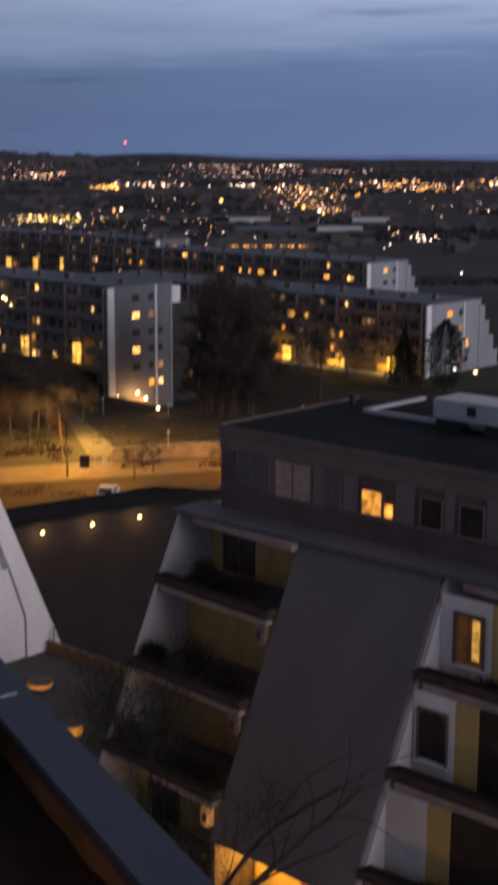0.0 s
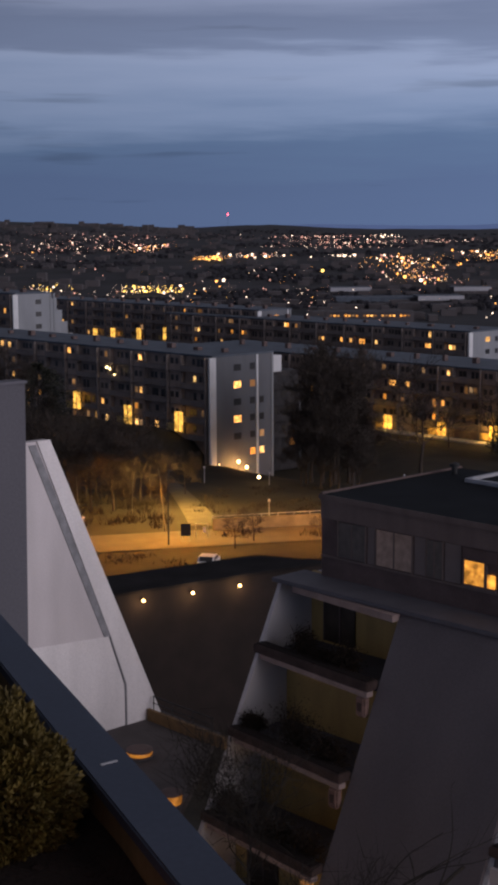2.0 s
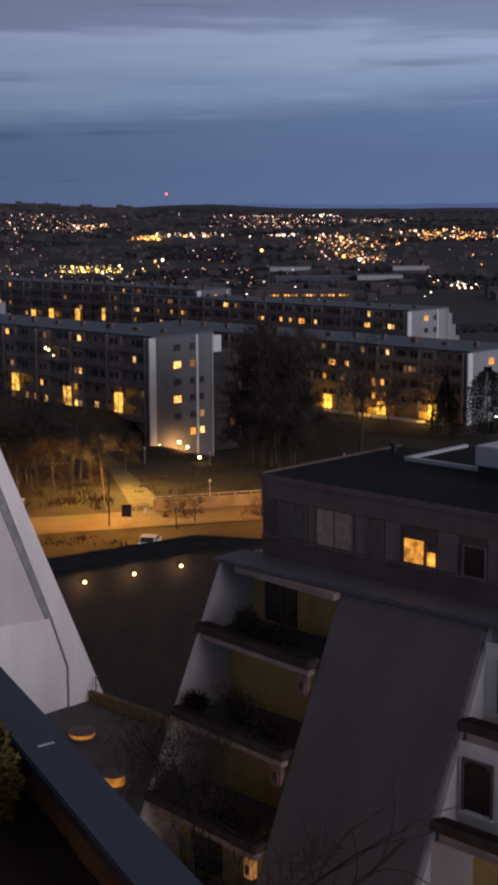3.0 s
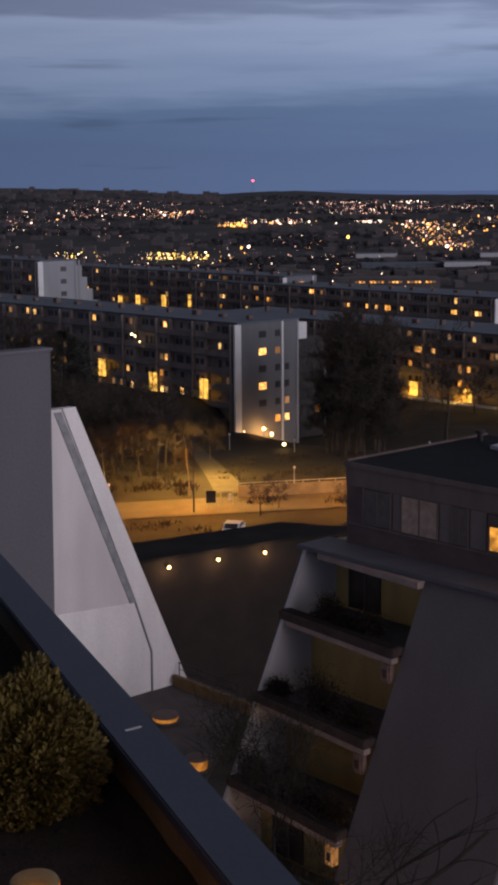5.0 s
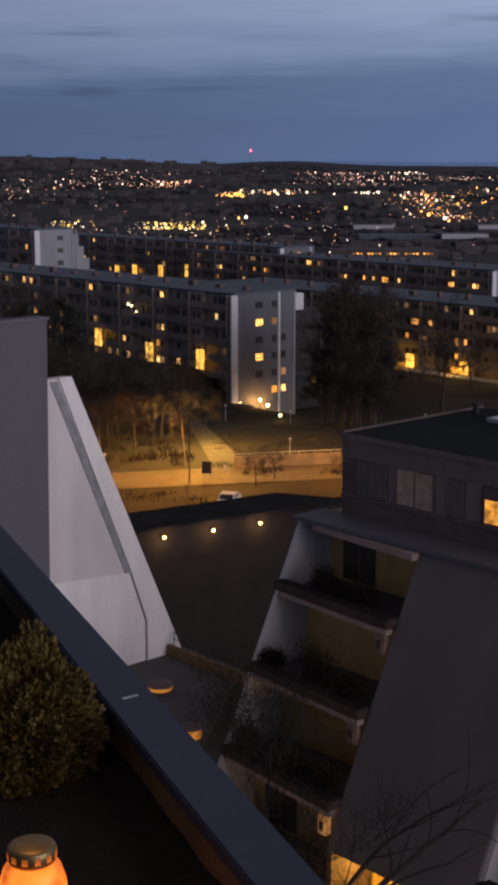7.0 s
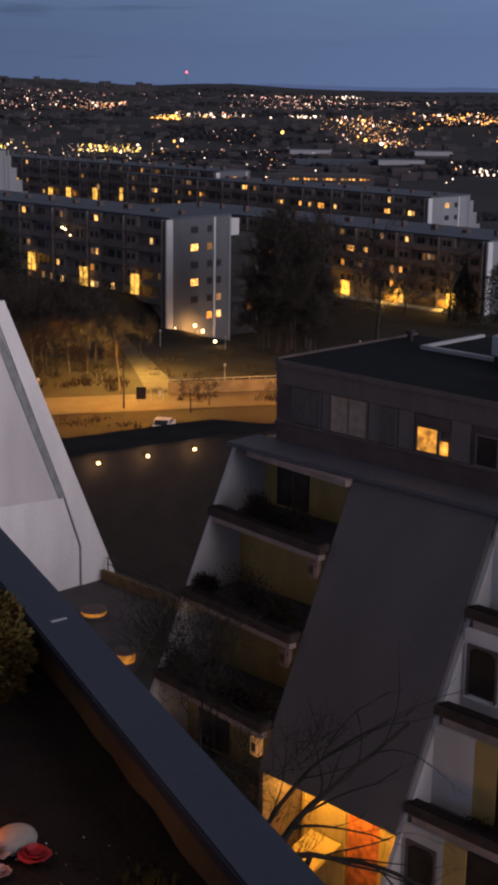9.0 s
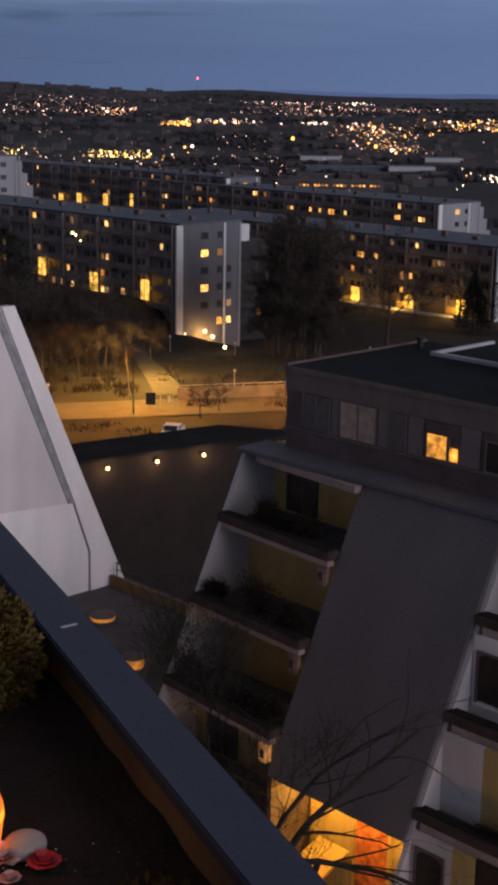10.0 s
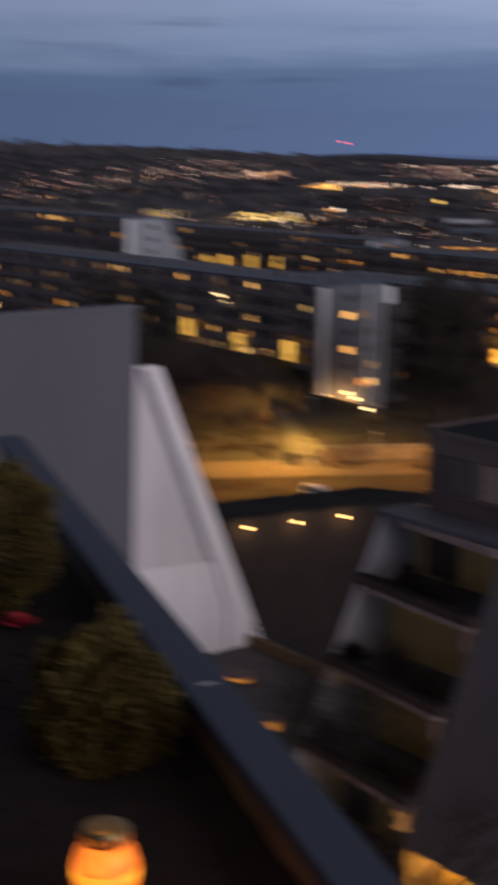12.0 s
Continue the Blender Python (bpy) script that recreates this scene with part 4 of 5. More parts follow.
# the bare tree in the courtyard, its crown before the panel
def sweeping_limb(bm, rnd, p, d, length, r, bend, depth):
    """A long limb that bends as it goes and carries thin side branches."""
    n = max(4, int(length / 0.35))
    for i in range(n):
        q = p + d * (length / n)
        rod(bm, p, q, r, r * (1 - 0.85 / n), 6 if r > 0.03 else 4)
        p, r = q, r * (1 - 0.85 / n)
        d = (d + bend / n + Vector((rnd.gauss(0, 0.09), rnd.gauss(0, 0.09), rnd.gauss(0, 0.09)))).normalized()
        if depth and i > n * 0.25 and rnd.random() < (0.5 if depth > 1 else 0.35):
            side = (d + Vector((rnd.gauss(0.1, 0.45), rnd.gauss(0, 0.45), rnd.gauss(0.15, 0.45)))).normalized()
            sweeping_limb(bm, rnd, p, side, length * rnd.uniform(0.25, 0.5), max(0.008, r * 0.5), Vector((rnd.gauss(0, 0.5), rnd.gauss(0, 0.4), rnd.gauss(0, 0.5))), depth - 1)


yard_tree = thing("bare_tree", pose(-0.4, 34.0, 7.4), "leafless dark tree in the courtyard before the terraces", "tree", "bare trees")
rnd = random.Random(8)
tb, cb = bmesh.new(), bmesh.new()
sweeping_limb(tb, rnd, Vector((0, 0, -0.3)), Vector((0.02, 0, 1)), 8.6, 0.2, Vector((0.1, 0, 0.05)), 0)
for start, head, length, r, bend in (((0.6, 0, 8.0), (0.66, 0.05, 0.75), 6.6, 0.12, (0.55, 0.1, -0.75)), ((0.5, 0, 8.55), (1, 0, 0.06), 5.6, 0.105, (0.1, 0, 0.02)),
                                     ((0.4, 0, 7.6), (0.18, 0.1, 0.95), 6.0, 0.09, (0.85, 0.1, -0.35)), ((1.7, 0.1, 9.4), (0.95, 0, 0.25), 2.6, 0.05, (0.2, 0, -0.2)),
                                     ((2.9, 0.0, 8.55), (0.9, 0, -0.35), 3.2, 0.045, (0.3, 0, -0.2)), ((0.2, 0, 7.4), (-0.5, -0.1, 0.85), 3.6, 0.12, (-0.2, 0, 0.2))):
    sweeping_limb(cb, rnd, Vector(start), Vector(head).normalized(), length, r, Vector(bend), 3)
part("trunk", tb, YARDBARK, yard_tree)
part("crown", cb, YARDBARK, yard_tree, "sweeping bare branches")
bare_tree("bare_tree", pose(-1.2, 38.6, 7.4, 0, 0, 20), 63, 13.6, "fine-twigged leafless tree beside the deck", YARDBARK, trunk=0.14, depth=4, spread=0.5, twig=0.014, twigs=5200, thin=0.010)
# thick leafless trees beyond the road
seeds = [bare_tree("bare_tree", on_ground(6.2, 209.0), 41, 18.0, "dense leafless tree between the blocks", trunk=0.34, depth=5, spread=0.5, twig=0.05, twigs=7500),
         bare_tree("bare_tree", on_ground(-15.1, 163.4), 42, 10.5, "leafless birch lit orange by the street lamps", PALEBARK, trunk=0.11, depth=4, spread=0.4, twig=0.02, twigs=900, lean=(-0.12, 0)),
         bare_tree("bare_tree", on_ground(19.6, 214.4), 43, 16.5, "lone leafless tree before the lit block", trunk=0.3, depth=5, spread=0.6, twig=0.045, twigs=900),
         bare_tree("bare_tree", on_ground(-23.0, 177.0), 44, 9.6, "leafless dark tree on the slope above the road", trunk=0.17, depth=5, spread=0.5, twig=0.03, twigs=1700)]
for src, spots in ((0, ((8.6, 214, 90, 1.0), (4.6, 216, 200, 0.95), (9.0, 207, 20, 0.85), (7.0, 220, 300, 1.05), (5.5, 203, 150, 0.8), (4.0, 200, 60, 0.45), (6.6, 199, 10, 0.42), (8.6, 201, 250, 0.45), (2.0, 206, 310, 0.62), (1.2, 203, 40, 0.42), (2.8, 211, 250, 0.8), (9.4, 198.5, 190, 0.4), (-40, 216, 0, 0.62), (-46, 220, 70, 0.7))),
                   (1, ((-25.8, 167, 60, 0.8), (-20.0, 171, 140, 0.75), (-29, 171, 250, 0.7), (-34, 168, 20, 0.8))),
                   (2, ((34, 238, 80, 0.7), (27, 243, 160, 0.5), (-4.5, 158.5, 70, 0.25), (3.2, 161, 140, 0.2), (-6.5, 155, 90, 0.27))),
                   (3, ((-19, 184, 100, 0.85), (-28, 187, 220, 0.9), (-33, 180, 300, 1.0), (-23, 196, 20, 0.85), (-31, 200, 70, 1.0), (-26, 178, 140, 1.0), (-36, 190, 10, 0.9), (-15, 193, 30, 0.6), (-29, 201, 45, 0.95), (-24.5, 204, 160, 0.85), (-36, 199, 260, 1.15), (-42, 205, 330, 1.25), (-20.5, 186, 205, 1.2), (-27, 190, 75, 1.15), (-32, 186, 175, 1.2)))):
    for x, y, turn, s in spots:
        copy_thing(seeds[src], on_ground(x, y, turn)).scale = (s, s, s)


def conifer(m, seed, height, radius, label, cone=True):
    rnd = random.Random(seed)
    t = thing("conifer", m, label, "tree", "conifers")
    part("trunk", rod(bmesh.new(), (0, 0, -0.3), (0, 0, height * 0.96), 0.2, 0.02), BARK, t)
    bm = bmesh.new()
    for _ in range(9500):
        h = rnd.random() ** 0.8
        r = radius * ((1 - h) if cone else math.sqrt(max(0.02, 1 - (2 * h - 0.9) ** 2))) * rnd.uniform(0.25, 1.08)
        a = rnd.uniform(0, 2 * math.pi)
        r *= 1.0 + 0.75 * noise.noise(Vector((2.2 * math.cos(a), 2.2 * math.sin(a), h * 7 + seed)))
        c = Vector((r * math.cos(a), r * math.sin(a), height * (0.08 + 0.92 * h)))
        s = rnd.uniform(0.12, 0.3)
        d = Vector((math.cos(a), math.sin(a), rnd.uniform(-0.5, 0.3)))
        k = Vector((rnd.gauss(0, 1), rnd.gauss(0, 1), rnd.gauss(0, 1))).normalized() * s * 0.5
        bm.faces.new([bm.verts.new(v) for v in (c - k, c + d * s, c + k, c - d * s * 0.5)])
    part("crown", bm, NEEDLE, t, "dark needle crown")
    return t


conifer(on_ground(35.0, 230.0), 3, 10.5, 3.3, "dense dark broad conifer before the lit block")
conifer(on_ground(41.5, 228.0), 5, 12.0, 3.3, "dark ragged pine beside the pale gable", False)
conifer(on_ground(-39.6, 217.0), 7, 12.6, 5.2, "broad dark evergreen on the slope", False)
conifer(on_ground(-64.0, 300.0), 9, 18.0, 3.2, "tall dark conifer beside the pale stepped block", False)

# twiggy undergrowth on the slope, along the verge and before the roadside wall
rnd = random.Random(31)
bm = bmesh.new()
for x0, x1, y0, y1, n, tall in ((-36, -16, 166, 202, 130, 0.9), (-34, 6, 146.5, 152.5, 26, 0.35), (-8, 12, 160.5, 163, 20, 0.7), (-12, 12, 170, 200, 110, 0.5)):
    for _ in range(n):
        cx, cy = rnd.uniform(x0, x1), rnd.uniform(y0, y1)
        if noise.noise(Vector((cx / 5, cy / 7, 2.2))) < -0.1:
            continue
        for _ in range(26):
            x, y = cx + rnd.gauss(0, 0.7), cy + rnd.gauss(0, 0.7)
            c = Vector((x, y, ground_z(x, y) - 0.05))
            d = Vector((rnd.gauss(0, 0.4), rnd.gauss(0, 0.4), 1)) * tall * rnd.uniform(0.4, 1.5)
            k = Vector((rnd.gauss(0, 1), rnd.gauss(0, 0.4), 0)).normalized() * rnd.uniform(0.03, 0.09)
            bm.faces.new([bm.verts.new(p) for p in (c - k, c + k, c + d)])
tagged(part("undergrowth", bm, TWIG), "brown leafless undergrowth along the road and slope", "undergrowth", kind="stuff")

# ---- lamps at the foot of the gable ----
G = pose(-13.59, 226.59, 15.38, 0, 0, -45)
# the small last one is added to make the glow at the corner
for gx, gy, gz, r, power in ((1.6, 5.0, -17.3, 0.26, 480), (1.6, 6.8, -18.4, 0.26, 480), (0.9, 1.3, -17.4, 0.1, 90)):
    lamp = thing("garden_lamp", G @ Matrix.Translation((gx, gy, gz)), "bright warm lamp at the foot of the pale gable", "lamp", "lamps at the gable")
    part("globe", ball(r), LAMPWARM, lamp)
    part("post", rod(bmesh.new(), (0, 0, -3.0), (0, 0, -0.29), 0.06), BLACK, lamp)
    li = bpy.data.lights.new("gable_light", "POINT")
    li.energy, li.color, li.shadow_soft_size = power, (1.0, 0.45, 0.10), 0.3
    new("gable_light", li).matrix_world = G @ Matrix.Translation((gx - 0.1, gy, gz - 0.4))
lamp = thing("garden_lamp", on_ground(-5.1, 208.5), "bright warm lamp on the slope before the pale gable", "lamp", "lamps at the gable")
part("globe", ball(0.24, (0, 0, 0.75)), LAMPWARM, lamp)
part("post", rod(bmesh.new(), (0, 0, 0), (0, 0, 0.52), 0.05), BLACK, lamp)
li = bpy.data.lights.new("slope_light", "POINT")
li.energy, li.color, li.shadow_soft_size = 90, (1.0, 0.55, 0.16), 0.3
new("slope_light", li).matrix_world = on_ground(-5.1, 208.2) @ Matrix.Translation((0.4, -0.2, 1.3))
# lamps by the entrances of the second block
B2 = pose(41.2, 243.4, 10.9, 0, 0, -45)
for gx in (-32.4, -20.0, -8.2):
    li = bpy.data.lights.new("entrance_lamp", "POINT")
    li.energy, li.color, li.shadow_soft_size = 360, (1.0, 0.52, 0.09), 0.3
    new("entrance_lamp", li).matrix_world = B2 @ Matrix.Translation((gx, -3.0, -11.2))

tagged(part("forecourt", box(-40, -3, -4.4, -1.36, -14, -12.46), STRIP, at=B2), "pale paving along the lit entrances", "pavement", kind="structure")
for gx, gy, gz, m in ((1.2, 6.5, -11.6, LAMPCOOL), (3.0, 10.5, -12.6, LAMPWARM)):
    lamp = thing("garden_lamp", B2 @ Matrix.Translation((gx, gy, gz)), "bright lamp at the foot of the stepped gable", "lamp", "lamps at the gable")
    part("globe", ball(0.28), m, lamp)
    part("post", rod(bmesh.new(), (0, 0, -2.5), (0, 0, -0.27), 0.06), BLACK, lamp)

# ---- the city in the valley ----
rnd = random.Random(5)
AMBER = light_material("amber_city_lamp", (1.0, 0.42, 0.09), 4.8)
PALELAMP = light_material("pale_city_lamp", (1.0, 0.74, 0.54), 4.8)
ROSY = light_material("rosy_city_lamp", (1.0, 0.48, 0.36), 2.1)
YELLOWLAMP = light_material("yellow_floodlight", (1.0, 0.62, 0.13), 3.4)
bms = {"a": bmesh.new(), "p": bmesh.new(), "r": bmesh.new(), "y": bmesh.new()}


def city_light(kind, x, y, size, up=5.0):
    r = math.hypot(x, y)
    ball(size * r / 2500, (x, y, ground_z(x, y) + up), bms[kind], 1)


# a row of floodlights over a sports ground, and the lamps of a car park
for i in range(120):
    city_light("yyyyp"[i % 5], rnd.uniform(-168, -108), 1387 + rnd.uniform(-6, 6), 0.45 + 1.7 * rnd.random() ** 4, rnd.uniform(3.5, 11) if i % 3 else rnd.uniform(3.5, 6))
for i in range(30):
    city_light("yyp"[i % 3], rnd.uniform(-261, -218), 1400, 0.5 + 1.4 * rnd.random() ** 3, rnd.uniform(4, 11))
for i in range(6):
    city_light("p", 176 + 5 * (i % 3) + rnd.uniform(-1, 1), 1100 + 40 * (i // 3), 1.7, 3)
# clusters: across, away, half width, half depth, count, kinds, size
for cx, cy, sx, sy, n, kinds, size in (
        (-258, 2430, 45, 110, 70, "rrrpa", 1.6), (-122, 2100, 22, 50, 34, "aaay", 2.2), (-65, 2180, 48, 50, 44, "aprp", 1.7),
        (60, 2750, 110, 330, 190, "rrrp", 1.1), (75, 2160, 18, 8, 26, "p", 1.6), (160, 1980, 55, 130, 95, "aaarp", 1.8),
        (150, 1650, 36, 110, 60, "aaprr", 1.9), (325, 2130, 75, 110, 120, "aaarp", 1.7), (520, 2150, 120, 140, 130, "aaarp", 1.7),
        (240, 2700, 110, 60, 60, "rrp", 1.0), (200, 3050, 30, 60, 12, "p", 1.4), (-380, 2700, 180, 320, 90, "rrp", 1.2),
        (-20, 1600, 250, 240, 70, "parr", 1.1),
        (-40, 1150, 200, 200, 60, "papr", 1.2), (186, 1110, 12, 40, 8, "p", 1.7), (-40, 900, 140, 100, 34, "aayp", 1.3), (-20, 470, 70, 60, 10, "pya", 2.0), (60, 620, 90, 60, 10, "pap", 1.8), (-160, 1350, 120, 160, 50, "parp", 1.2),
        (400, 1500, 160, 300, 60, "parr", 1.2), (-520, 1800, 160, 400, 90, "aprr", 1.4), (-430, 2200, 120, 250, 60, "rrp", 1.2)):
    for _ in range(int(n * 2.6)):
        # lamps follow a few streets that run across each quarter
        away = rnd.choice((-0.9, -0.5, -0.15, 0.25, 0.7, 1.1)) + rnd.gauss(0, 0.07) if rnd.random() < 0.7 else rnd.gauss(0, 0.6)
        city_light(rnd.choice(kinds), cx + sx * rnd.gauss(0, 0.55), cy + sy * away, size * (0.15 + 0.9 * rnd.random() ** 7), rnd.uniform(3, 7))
for kind, x, y, size in (("y", 37, 1770, 5.0), ("p", -77, 1580, 4.4), ("a", -84, 1560, 3.4), ("p", -3.3, 998, 3.4), ("p", 23.8, 982, 3.6), ("p", 10, 985, 2.6),
                         ("p", 140, 1560, 4.6), ("a", 128, 1630, 4.8)):
    city_light(kind, x, y, size * 0.62, 6.0 if y > 500 else 9.0)
for key, m, lab in (("a", AMBER, "scattered amber city lamps across the valley"), ("p", PALELAMP, "scattered pale city lamps across the valley"),
                    ("r", ROSY, "dim rosy city windows across the valley"), ("y", YELLOWLAMP, "yellow floodlights across the valley")):
    tagged(part("city_lights", bms[key], m), lab, "lights", kind="stuff")

mast = thing("radio_mast", pose(-118, 2600, ground_z(-118, 2600)), "slim radio mast with a red warning lamp", "mast")
part("mast", rod(bmesh.new(), (0, 0, 0), (0, 0, 61.3 - ground_z(-118, 2600) - 3), 0.3, 0.2), BLACK, mast)
part("warning_lamp", ball(1.7, (0, 0, 61.3 - ground_z(-118, 2600))), REDLAMP, mast, "red warning lamp")

# far houses and woods
HOUSE = material("far_house_walls", (0.10, 0.09, 0.096), 0.9, vary=0.3, scale=0.05)
# distance haze is mixed into this slightly blue wood colour
FARWOOD = material("far_woods", (0.031, 0.030, 0.038), 0.95, vary=0.4, scale=0.05)
bm = bmesh.new()
for _ in range(800):
    y = rnd.uniform(1000, 3300)
    x = rnd.uniform(-0.36, 0.30) * y
    z = ground_z(x, y)
    w, d, h = rnd.uniform(3, 8), rnd.uniform(4, 8), rnd.uniform(3, 7)
    box(x - w, x + w, y - d, y + d, z - 2, z + h, bm=bm)
for _ in range(110):
    y = rnd.uniform(3100, 3900)
    x = rnd.uniform(-0.34, -0.07) * y
    z = ground_z(x, y)
    w, h = rnd.choice(((6, 11), (9, 8), (14, 6), (18, 5), (24, 8), (7, 13)))
    box(x - w, x + w, y - 8, y + 8, z - 2, z + h * rnd.uniform(0.6, 1.4), bm=bm)
tagged(part("far_houses", bm, HOUSE), "scattered dim houses and blocks across the valley", "houses", kind="stuff")


def crown_lump(bm, x, y, z, r, h, sides=7):
    """A small uneven cone-like crown."""
    tip = bm.verts.new((x + rnd.uniform(-0.2, 0.2) * r, y, z + h))
    rings = []
    for k, (f, g) in enumerate(((0.75, 0.05), (1.05, 0.42), (0.8, 0.82))):
        rings.append([bm.verts.new((x + r * f * rnd.uniform(0.7, 1.2) * math.cos(2 * math.pi * i / sides), y + r * f * rnd.uniform(0.7, 1.2) * math.sin(2 * math.pi * i / sides), z + h * g * rnd.uniform(0.85, 1.15))) for i in range(sides)])
    for a, b in zip(rings, rings[1:]):
        for i in range(sides):
            bm.faces.new((a[i], a[(i + 1) % sides], b[(i + 1) % sides], b[i]))
    for i in range(sides):
        bm.faces.new((rings[-1][i], rings[-1][(i + 1) % sides], tip))


bm = bmesh.new()
for _ in range(22000):
    y = 430 * (8.0 ** rnd.random())
    x = rnd.uniform(-0.36, 0.30) * y
    if noise.noise(Vector((x / 220, y / 150, 7.7))) < 0.06:
        continue
    k = 0.36 + 0.34 * smooth(500, 1500, y)
    crown_lump(bm, x, y, ground_z(x, y) - 1, k * rnd.uniform(3, 7), k * rnd.uniform(4, 8), 6)
tagged(part("far_woods", bm, FARWOOD), "dark leafless woods scattered over the valley", "woods", kind="stuff")

# long low halls in the valley
for x, y, w, h, m in ((72.5, 1252, 35, 5.0, BLOCKROOF), (127.5, 1240, 19.5, 6.5, PALEMETAL), (177, 1420, 18, 6, PALEMETAL), (57, 1420, 20, 6, PALEMETAL)):
    hall = thing("warehouse", pose(x, y, ground_z(x, y), 0, 0, 4), "long low pale warehouse in the valley", "warehouse", "warehouses")
    part("wall", box(-w, w, -10, 20, -2, h), HOUSE, hall)
    part("roof_fascia", box(-w - 0.5, w + 0.5, -10.6, -10.02, h - 3.4, h + 0.6), m, hall, "metal fascia")
    part("roof", box(-w - 0.5, w + 0.5, -10, 20.5, h + 0.01, h + 0.6), BLOCKROOF, hall)
strip = thing("lit_hall", pose(52, 960, ground_z(52, 960)), "dark hall with a long strip of amber lit windows", "hall")
part("wall", box(-30, 30, 0, 20, -2, 9.5), HOUSE, strip)
for i in range(22):
    if i % 5 != 3:
        part("window", box(-27 + i * 2.5, -25.4 + i * 2.5, -0.2, -0.002, 6.2, 7.3), WINLIT if i % 3 else WINDIM, strip)

# ---- on the planter ----
LEAF = material("green_yellow_scale_leaves", (0.098, 0.070, 0.013), 0.7, vary=0.5, scale=18, fine=120)
PETALRED = material("red_cloth_petals", (0.45, 0.03, 0.045), 0.7, vary=0.3, scale=30, fine=200)
PETALPINK = material("pale_pink_cloth_petals", (0.62, 0.38, 0.36), 0.7, vary=0.2, scale=20, fine=200)
STONE = material("pale_pebble", (0.36, 0.33, 0.32), 0.7, vary=0.25, scale=12, fine=120)
PERLITE = material("white_perlite", (0.6, 0.58, 0.55), 0.9, vary=0.2, scale=50)
BRASS = material("tarnished_gilt_lid", (0.30, 0.22, 0.10), 0.4, metal=0.8, vary=0.3, scale=30, fine=200)


def bush(x, y, z, ax, ay, az, n, seed, label):
    rnd = random.Random(seed)
    b = thing("shrub", PLANTER @ Matrix.Translation((x, y, -0.09)), label, "shrub", "shrubs in the planter")
    sb = bmesh.new()
    lb = bmesh.new()
    cz = z + 0.09
    for _ in range(60):
        a, e = rnd.uniform(0, 2 * math.pi), rnd.uniform(-0.6, 1.4)
        rod(sb, (0, 0, 0), (ax * 0.8 * math.cos(a) * math.cos(e), ay * 0.8 * math.sin(a) * math.cos(e), cz + az * 0.8 * math.sin(e)), 0.003, 0.001, 4)
    for _ in range(n):
        v = Vector((rnd.gauss(0, 1), rnd.gauss(0, 1), rnd.gauss(0, 1))).normalized()
        k = rnd.uniform(0.55, 1.0) ** 0.5 * (0.98 + 0.34 * noise.noise(v * 2.6 + Vector((seed, 0, 0))) + 0.12 * noise.noise(v * 7.0))
        c = Vector((v.x * ax * k, v.y * ay * k, cz + v.z * az * k))
        d = (v + Vector((rnd.gauss(0, 0.5), rnd.gauss(0, 0.5), rnd.gauss(0.4, 0.4)))).normalized()
        side = d.cross(Vector((rnd.gauss(0, 1), rnd.gauss(0, 1), rnd.gauss(0, 1)))).normalized()
        L, w = rnd.uniform(0.008, 0.017), rnd.uniform(0.0025, 0.005)
        lift = d.cross(side) * w * 0.6
        q = [lb.verts.new(p) for p in (c, c + d * L * 0.5 + side * w + lift, c + d * L, c + d * L * 0.5 - side * w + lift)]
        lb.faces.new(q)
    part("stem", sb, BARK, b)
    tagged(part("foliage", lb, LEAF, b, "fine scaly green leaves"), kind="stuff")


bush(0.0, -0.172, -0.035, 0.12, 0.112, 0.135, 24000, 3, "clipped green conifer shrub in the planter")
bush(-0.80, -0.23, 0.05, 0.16, 0.13, 0.15, 12000, 8, "dark green conifer shrub further along the planter")

# candle lantern of glass with a gilt lid
LANTERN = PLANTER @ Matrix.Translation((0.508, -0.280, -0.09)) @ Matrix.Diagonal((0.82, 0.82, 0.82, 1))
lantern = thing("candle_lantern", LANTERN, "glass grave candle lantern glowing orange with a gilt lid", "lantern")
GLOWGLASS = light_material("glowing_orange_glass", (1.0, 0.20, 0.02), 1.15, 0.6, 22.0)
LIDGLOW = light_material("dim_red_lid_glass", (1.0, 0.22, 0.03), 0.28, 0.7, 60.0)
FLAME = light_material("melted_wax_glow", (1.0, 0.30, 0.02), 1.7, 0.3, 20.0)
part("glass", lathe([(0.030, 0.0), (0.040, 0.012), (0.046, 0.045), (0.0505, 0.075), (0.050, 0.095), (0.044, 0.115), (0.036, 0.126)], 32), GLOWGLASS, lantern, "glowing orange frosted glass", True)
part("wax", lathe([(0.0472, 0.066), (0.0512, 0.076), (0.0505, 0.090)], 32), FLAME, lantern, "bright band of melted wax", True)
lid = part("lid", lathe([(0.034, 0.127), (0.036, 0.130), (0.037, 0.148), (0.034, 0.152), (0.030, 0.154), (0.008, 0.155)], 32), BRASS, lantern, "gilt metal lid with small windows", True)
for i in range(12):
    a = 2 * math.pi * i / 12
    part("lid_window", box(-0.0045, 0.0045, -0.0005, 0.0005, -0.005, 0.005), LIDGLOW, lid, at=pose(0.0368 * math.cos(a), 0.0368 * math.sin(a), 0.140, 0, 0, 90 + math.degrees(a)))
# warm fill light above the lid, added to brighten shrub and boards
candle = bpy.data.lights.new("candle", "POINT")
candle.energy, candle.color, candle.shadow_soft_size = 0.12, (1.0, 0.46, 0.13), 0.03
new("candle", candle).matrix_world = LANTERN @ Matrix.Translation((0.0, 0.0, 0.27))


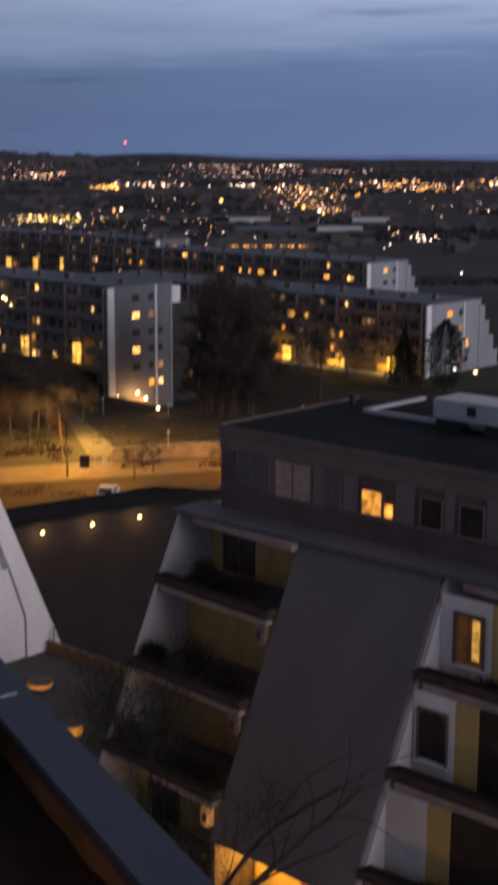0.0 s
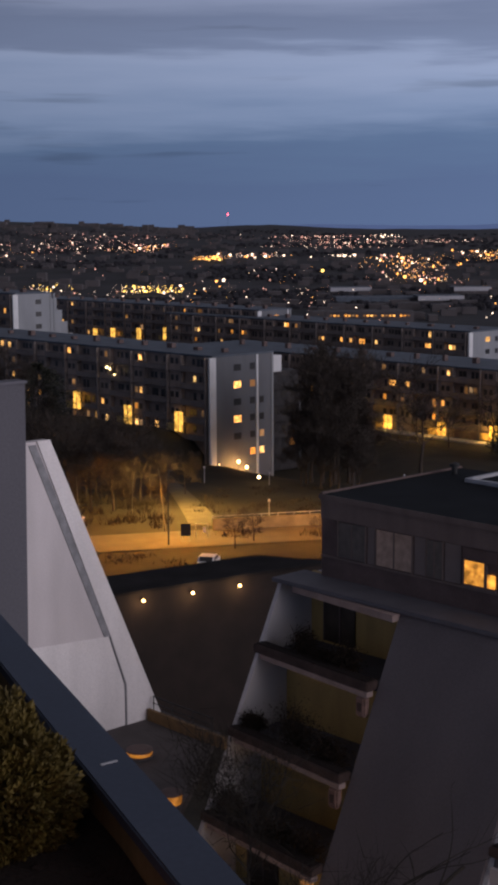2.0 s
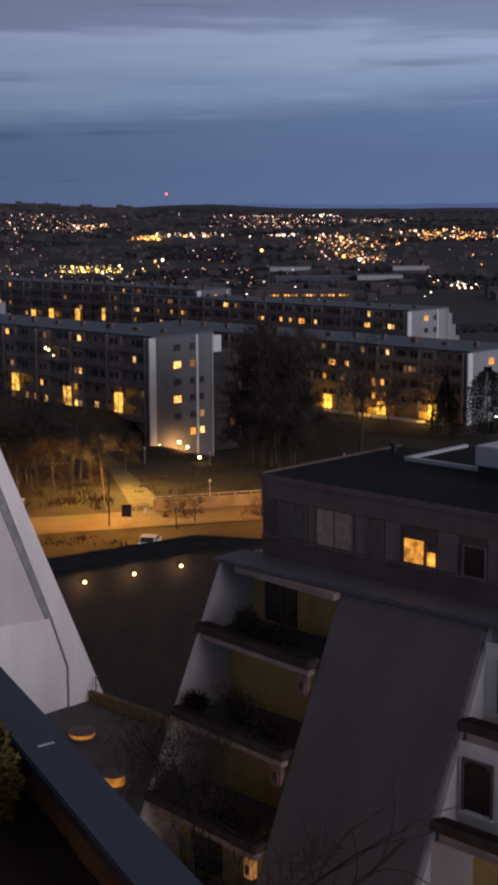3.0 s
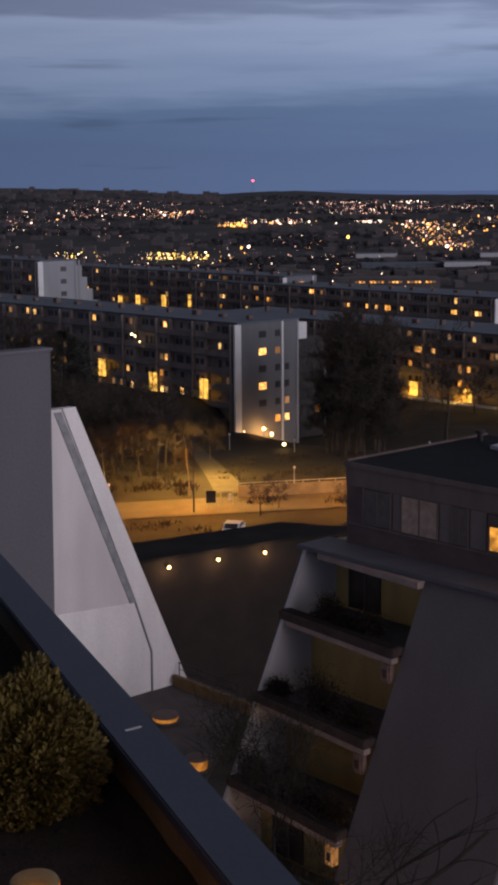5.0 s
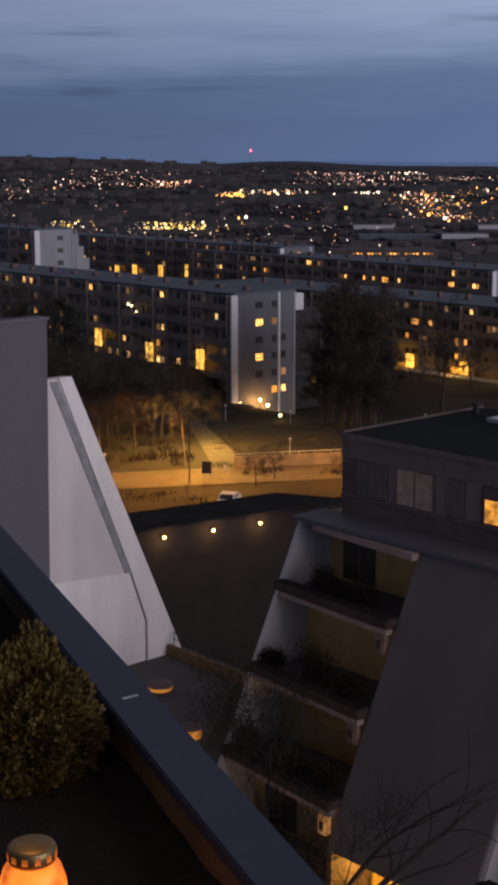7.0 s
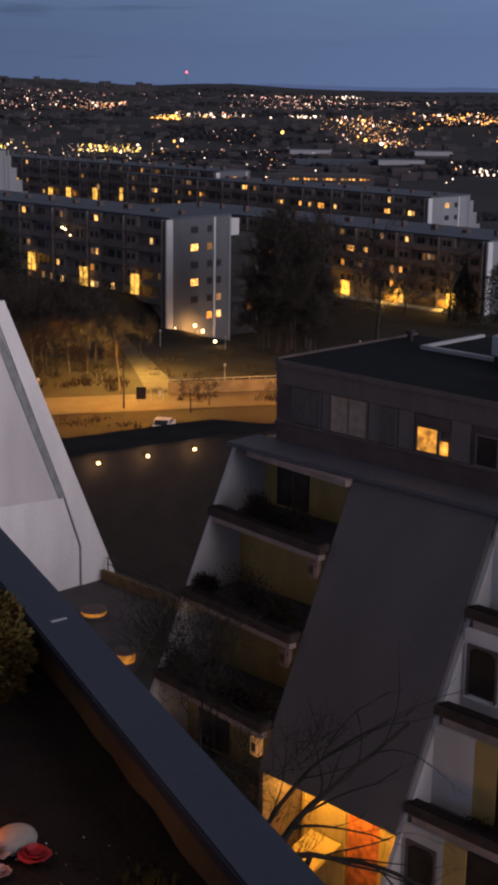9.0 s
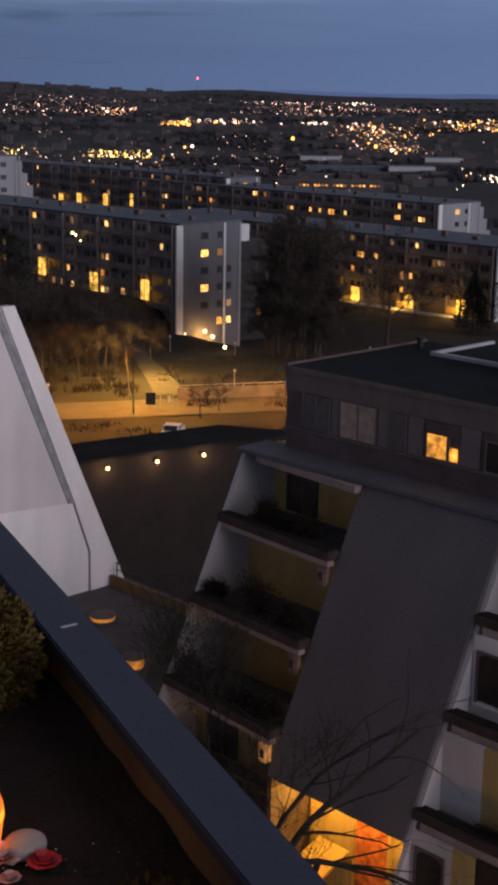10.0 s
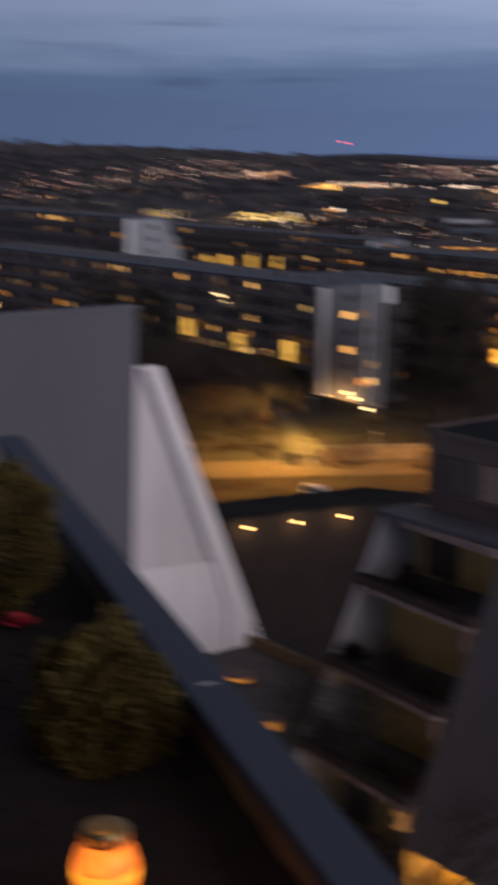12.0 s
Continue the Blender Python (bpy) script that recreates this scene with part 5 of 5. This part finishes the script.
def rose(x, y, r, mat, seed, label):
    rnd = random.Random(seed)
    f = thing("cloth_rose", PLANTER @ Matrix.Translation((x, y, -0.09)), label, "flower", "cloth roses")
    bm = bmesh.new()
    for ring, (k, n, tilt) in enumerate(((0.35, 4, 0.25), (0.65, 6, 0.6), (1.0, 7, 1.0))):
        for i in range(n):
            a = 2 * math.pi * (i + 0.5 * ring) / n + rnd.uniform(-0.2, 0.2)
            o = Vector((math.cos(a), math.sin(a), 0))
            s = Vector((-math.sin(a), math.cos(a), 0))
            w = r * (0.35 + 0.3 * k)
            base, mid = o * r * 0.15 + Vector((0, 0, r * 0.2)), o * r * (0.15 + 0.6 * k) + Vector((0, 0, r * (0.9 - 0.35 * tilt)))
            tip = o * r * (0.2 + 0.85 * k) + Vector((0, 0, r * (1.15 - 0.6 * tilt) + rnd.uniform(-0.1, 0.1) * r))
            q = [bm.verts.new(p) for p in (base, mid - s * w, mid + s * w, tip - s * w * 0.7, tip + s * w * 0.7)]
            bm.faces.new((q[0], q[1], q[2]))
            bm.faces.new((q[1], q[3], q[4], q[2]))
    part("petals", bm, mat, f, smooth=True)
    part("stem", rod(bmesh.new(), (0, 0, -0.01), (0, 0, r * 0.4), 0.003), BARK, f)


rose(0.555, -0.200, 0.020, PETALRED, 1, "red cloth rose lying on the soil")
rose(0.527, -0.247, 0.024, PETALPINK, 2, "pale pink cloth rose beside the lantern")
rose(0.572, -0.248, 0.013, PETALPINK, 6, "small pale cloth rosebud on the soil")
rose(-0.62, -0.21, 0.03, PETALRED, 4, "red cloth rose between the shrubs")


def pebble(x, y, r, seed, label):
    bm = ball(r, sub=3, squash=0.62)
    for v in bm.verts:
        v.co *= 1 + 0.18 * noise.noise(v.co * (1.2 / r) * 0.5 + Vector((seed, 0, 0)))
    tagged(part("pebble", bm, STONE, at=PLANTER @ Matrix.Translation((x, y, -0.09 + r * 0.5)), smooth=True), label, "stone", "pebbles on the soil")


pebble(0.515, -0.215, 0.028, 2, "pale rounded pebble beside the lantern")

rnd = random.Random(77)
bm = bmesh.new()
for _ in range(170):
    s = rnd.uniform(0.0006, 0.0016)
    ball(s, (rnd.uniform(0.5, 1.1), rnd.uniform(-0.44, -0.04), -0.0895), bm, 1)
tagged(part("perlite_grains", bm, PERLITE, at=PLANTER), "white perlite grains scattered on dark soil", "grains", kind="stuff")
bm = bmesh.new()
for _ in range(260):
    s = rnd.uniform(0.004, 0.014)
    ball(s, (rnd.uniform(-1.2, 0.7), rnd.uniform(-0.44, -0.04), -0.091), bm, 1, 0.6)
tagged(part("soil_clods", bm, SOIL, at=PLANTER), "dark clods of soil", "soil", kind="stuff")
bm = bmesh.new()
for _ in range(120):
    x, y = 0.69 + rnd.gauss(0, 0.02), -0.10 + rnd.gauss(0, 0.02)
    d = Vector((rnd.gauss(0, 0.5), rnd.gauss(0, 0.5), 1)).normalized()
    c = Vector((x, y, -0.09))
    s = d.orthogonal().normalized() * 0.004
    h = rnd.uniform(0.012, 0.026)
    bm.faces.new([bm.verts.new(p) for p in (c - s * 0.3, c + d * h * 0.6 - s, c + d * h, c + d * h * 0.6 + s)])
tagged(part("small_succulent", bm, LEAF, at=PLANTER), "small green sprouting plant by the planter edge", "plant", kind="stuff")
tagged(part("cap_scratch", box(-0.003, 0.003, -0.015, 0.015, 0.0005, 0.0015), PALEMETAL, at=PLANTER @ pose(0, 0, 0, 0, 0, 14)), "pale scrape across the metal capping", "scrape")
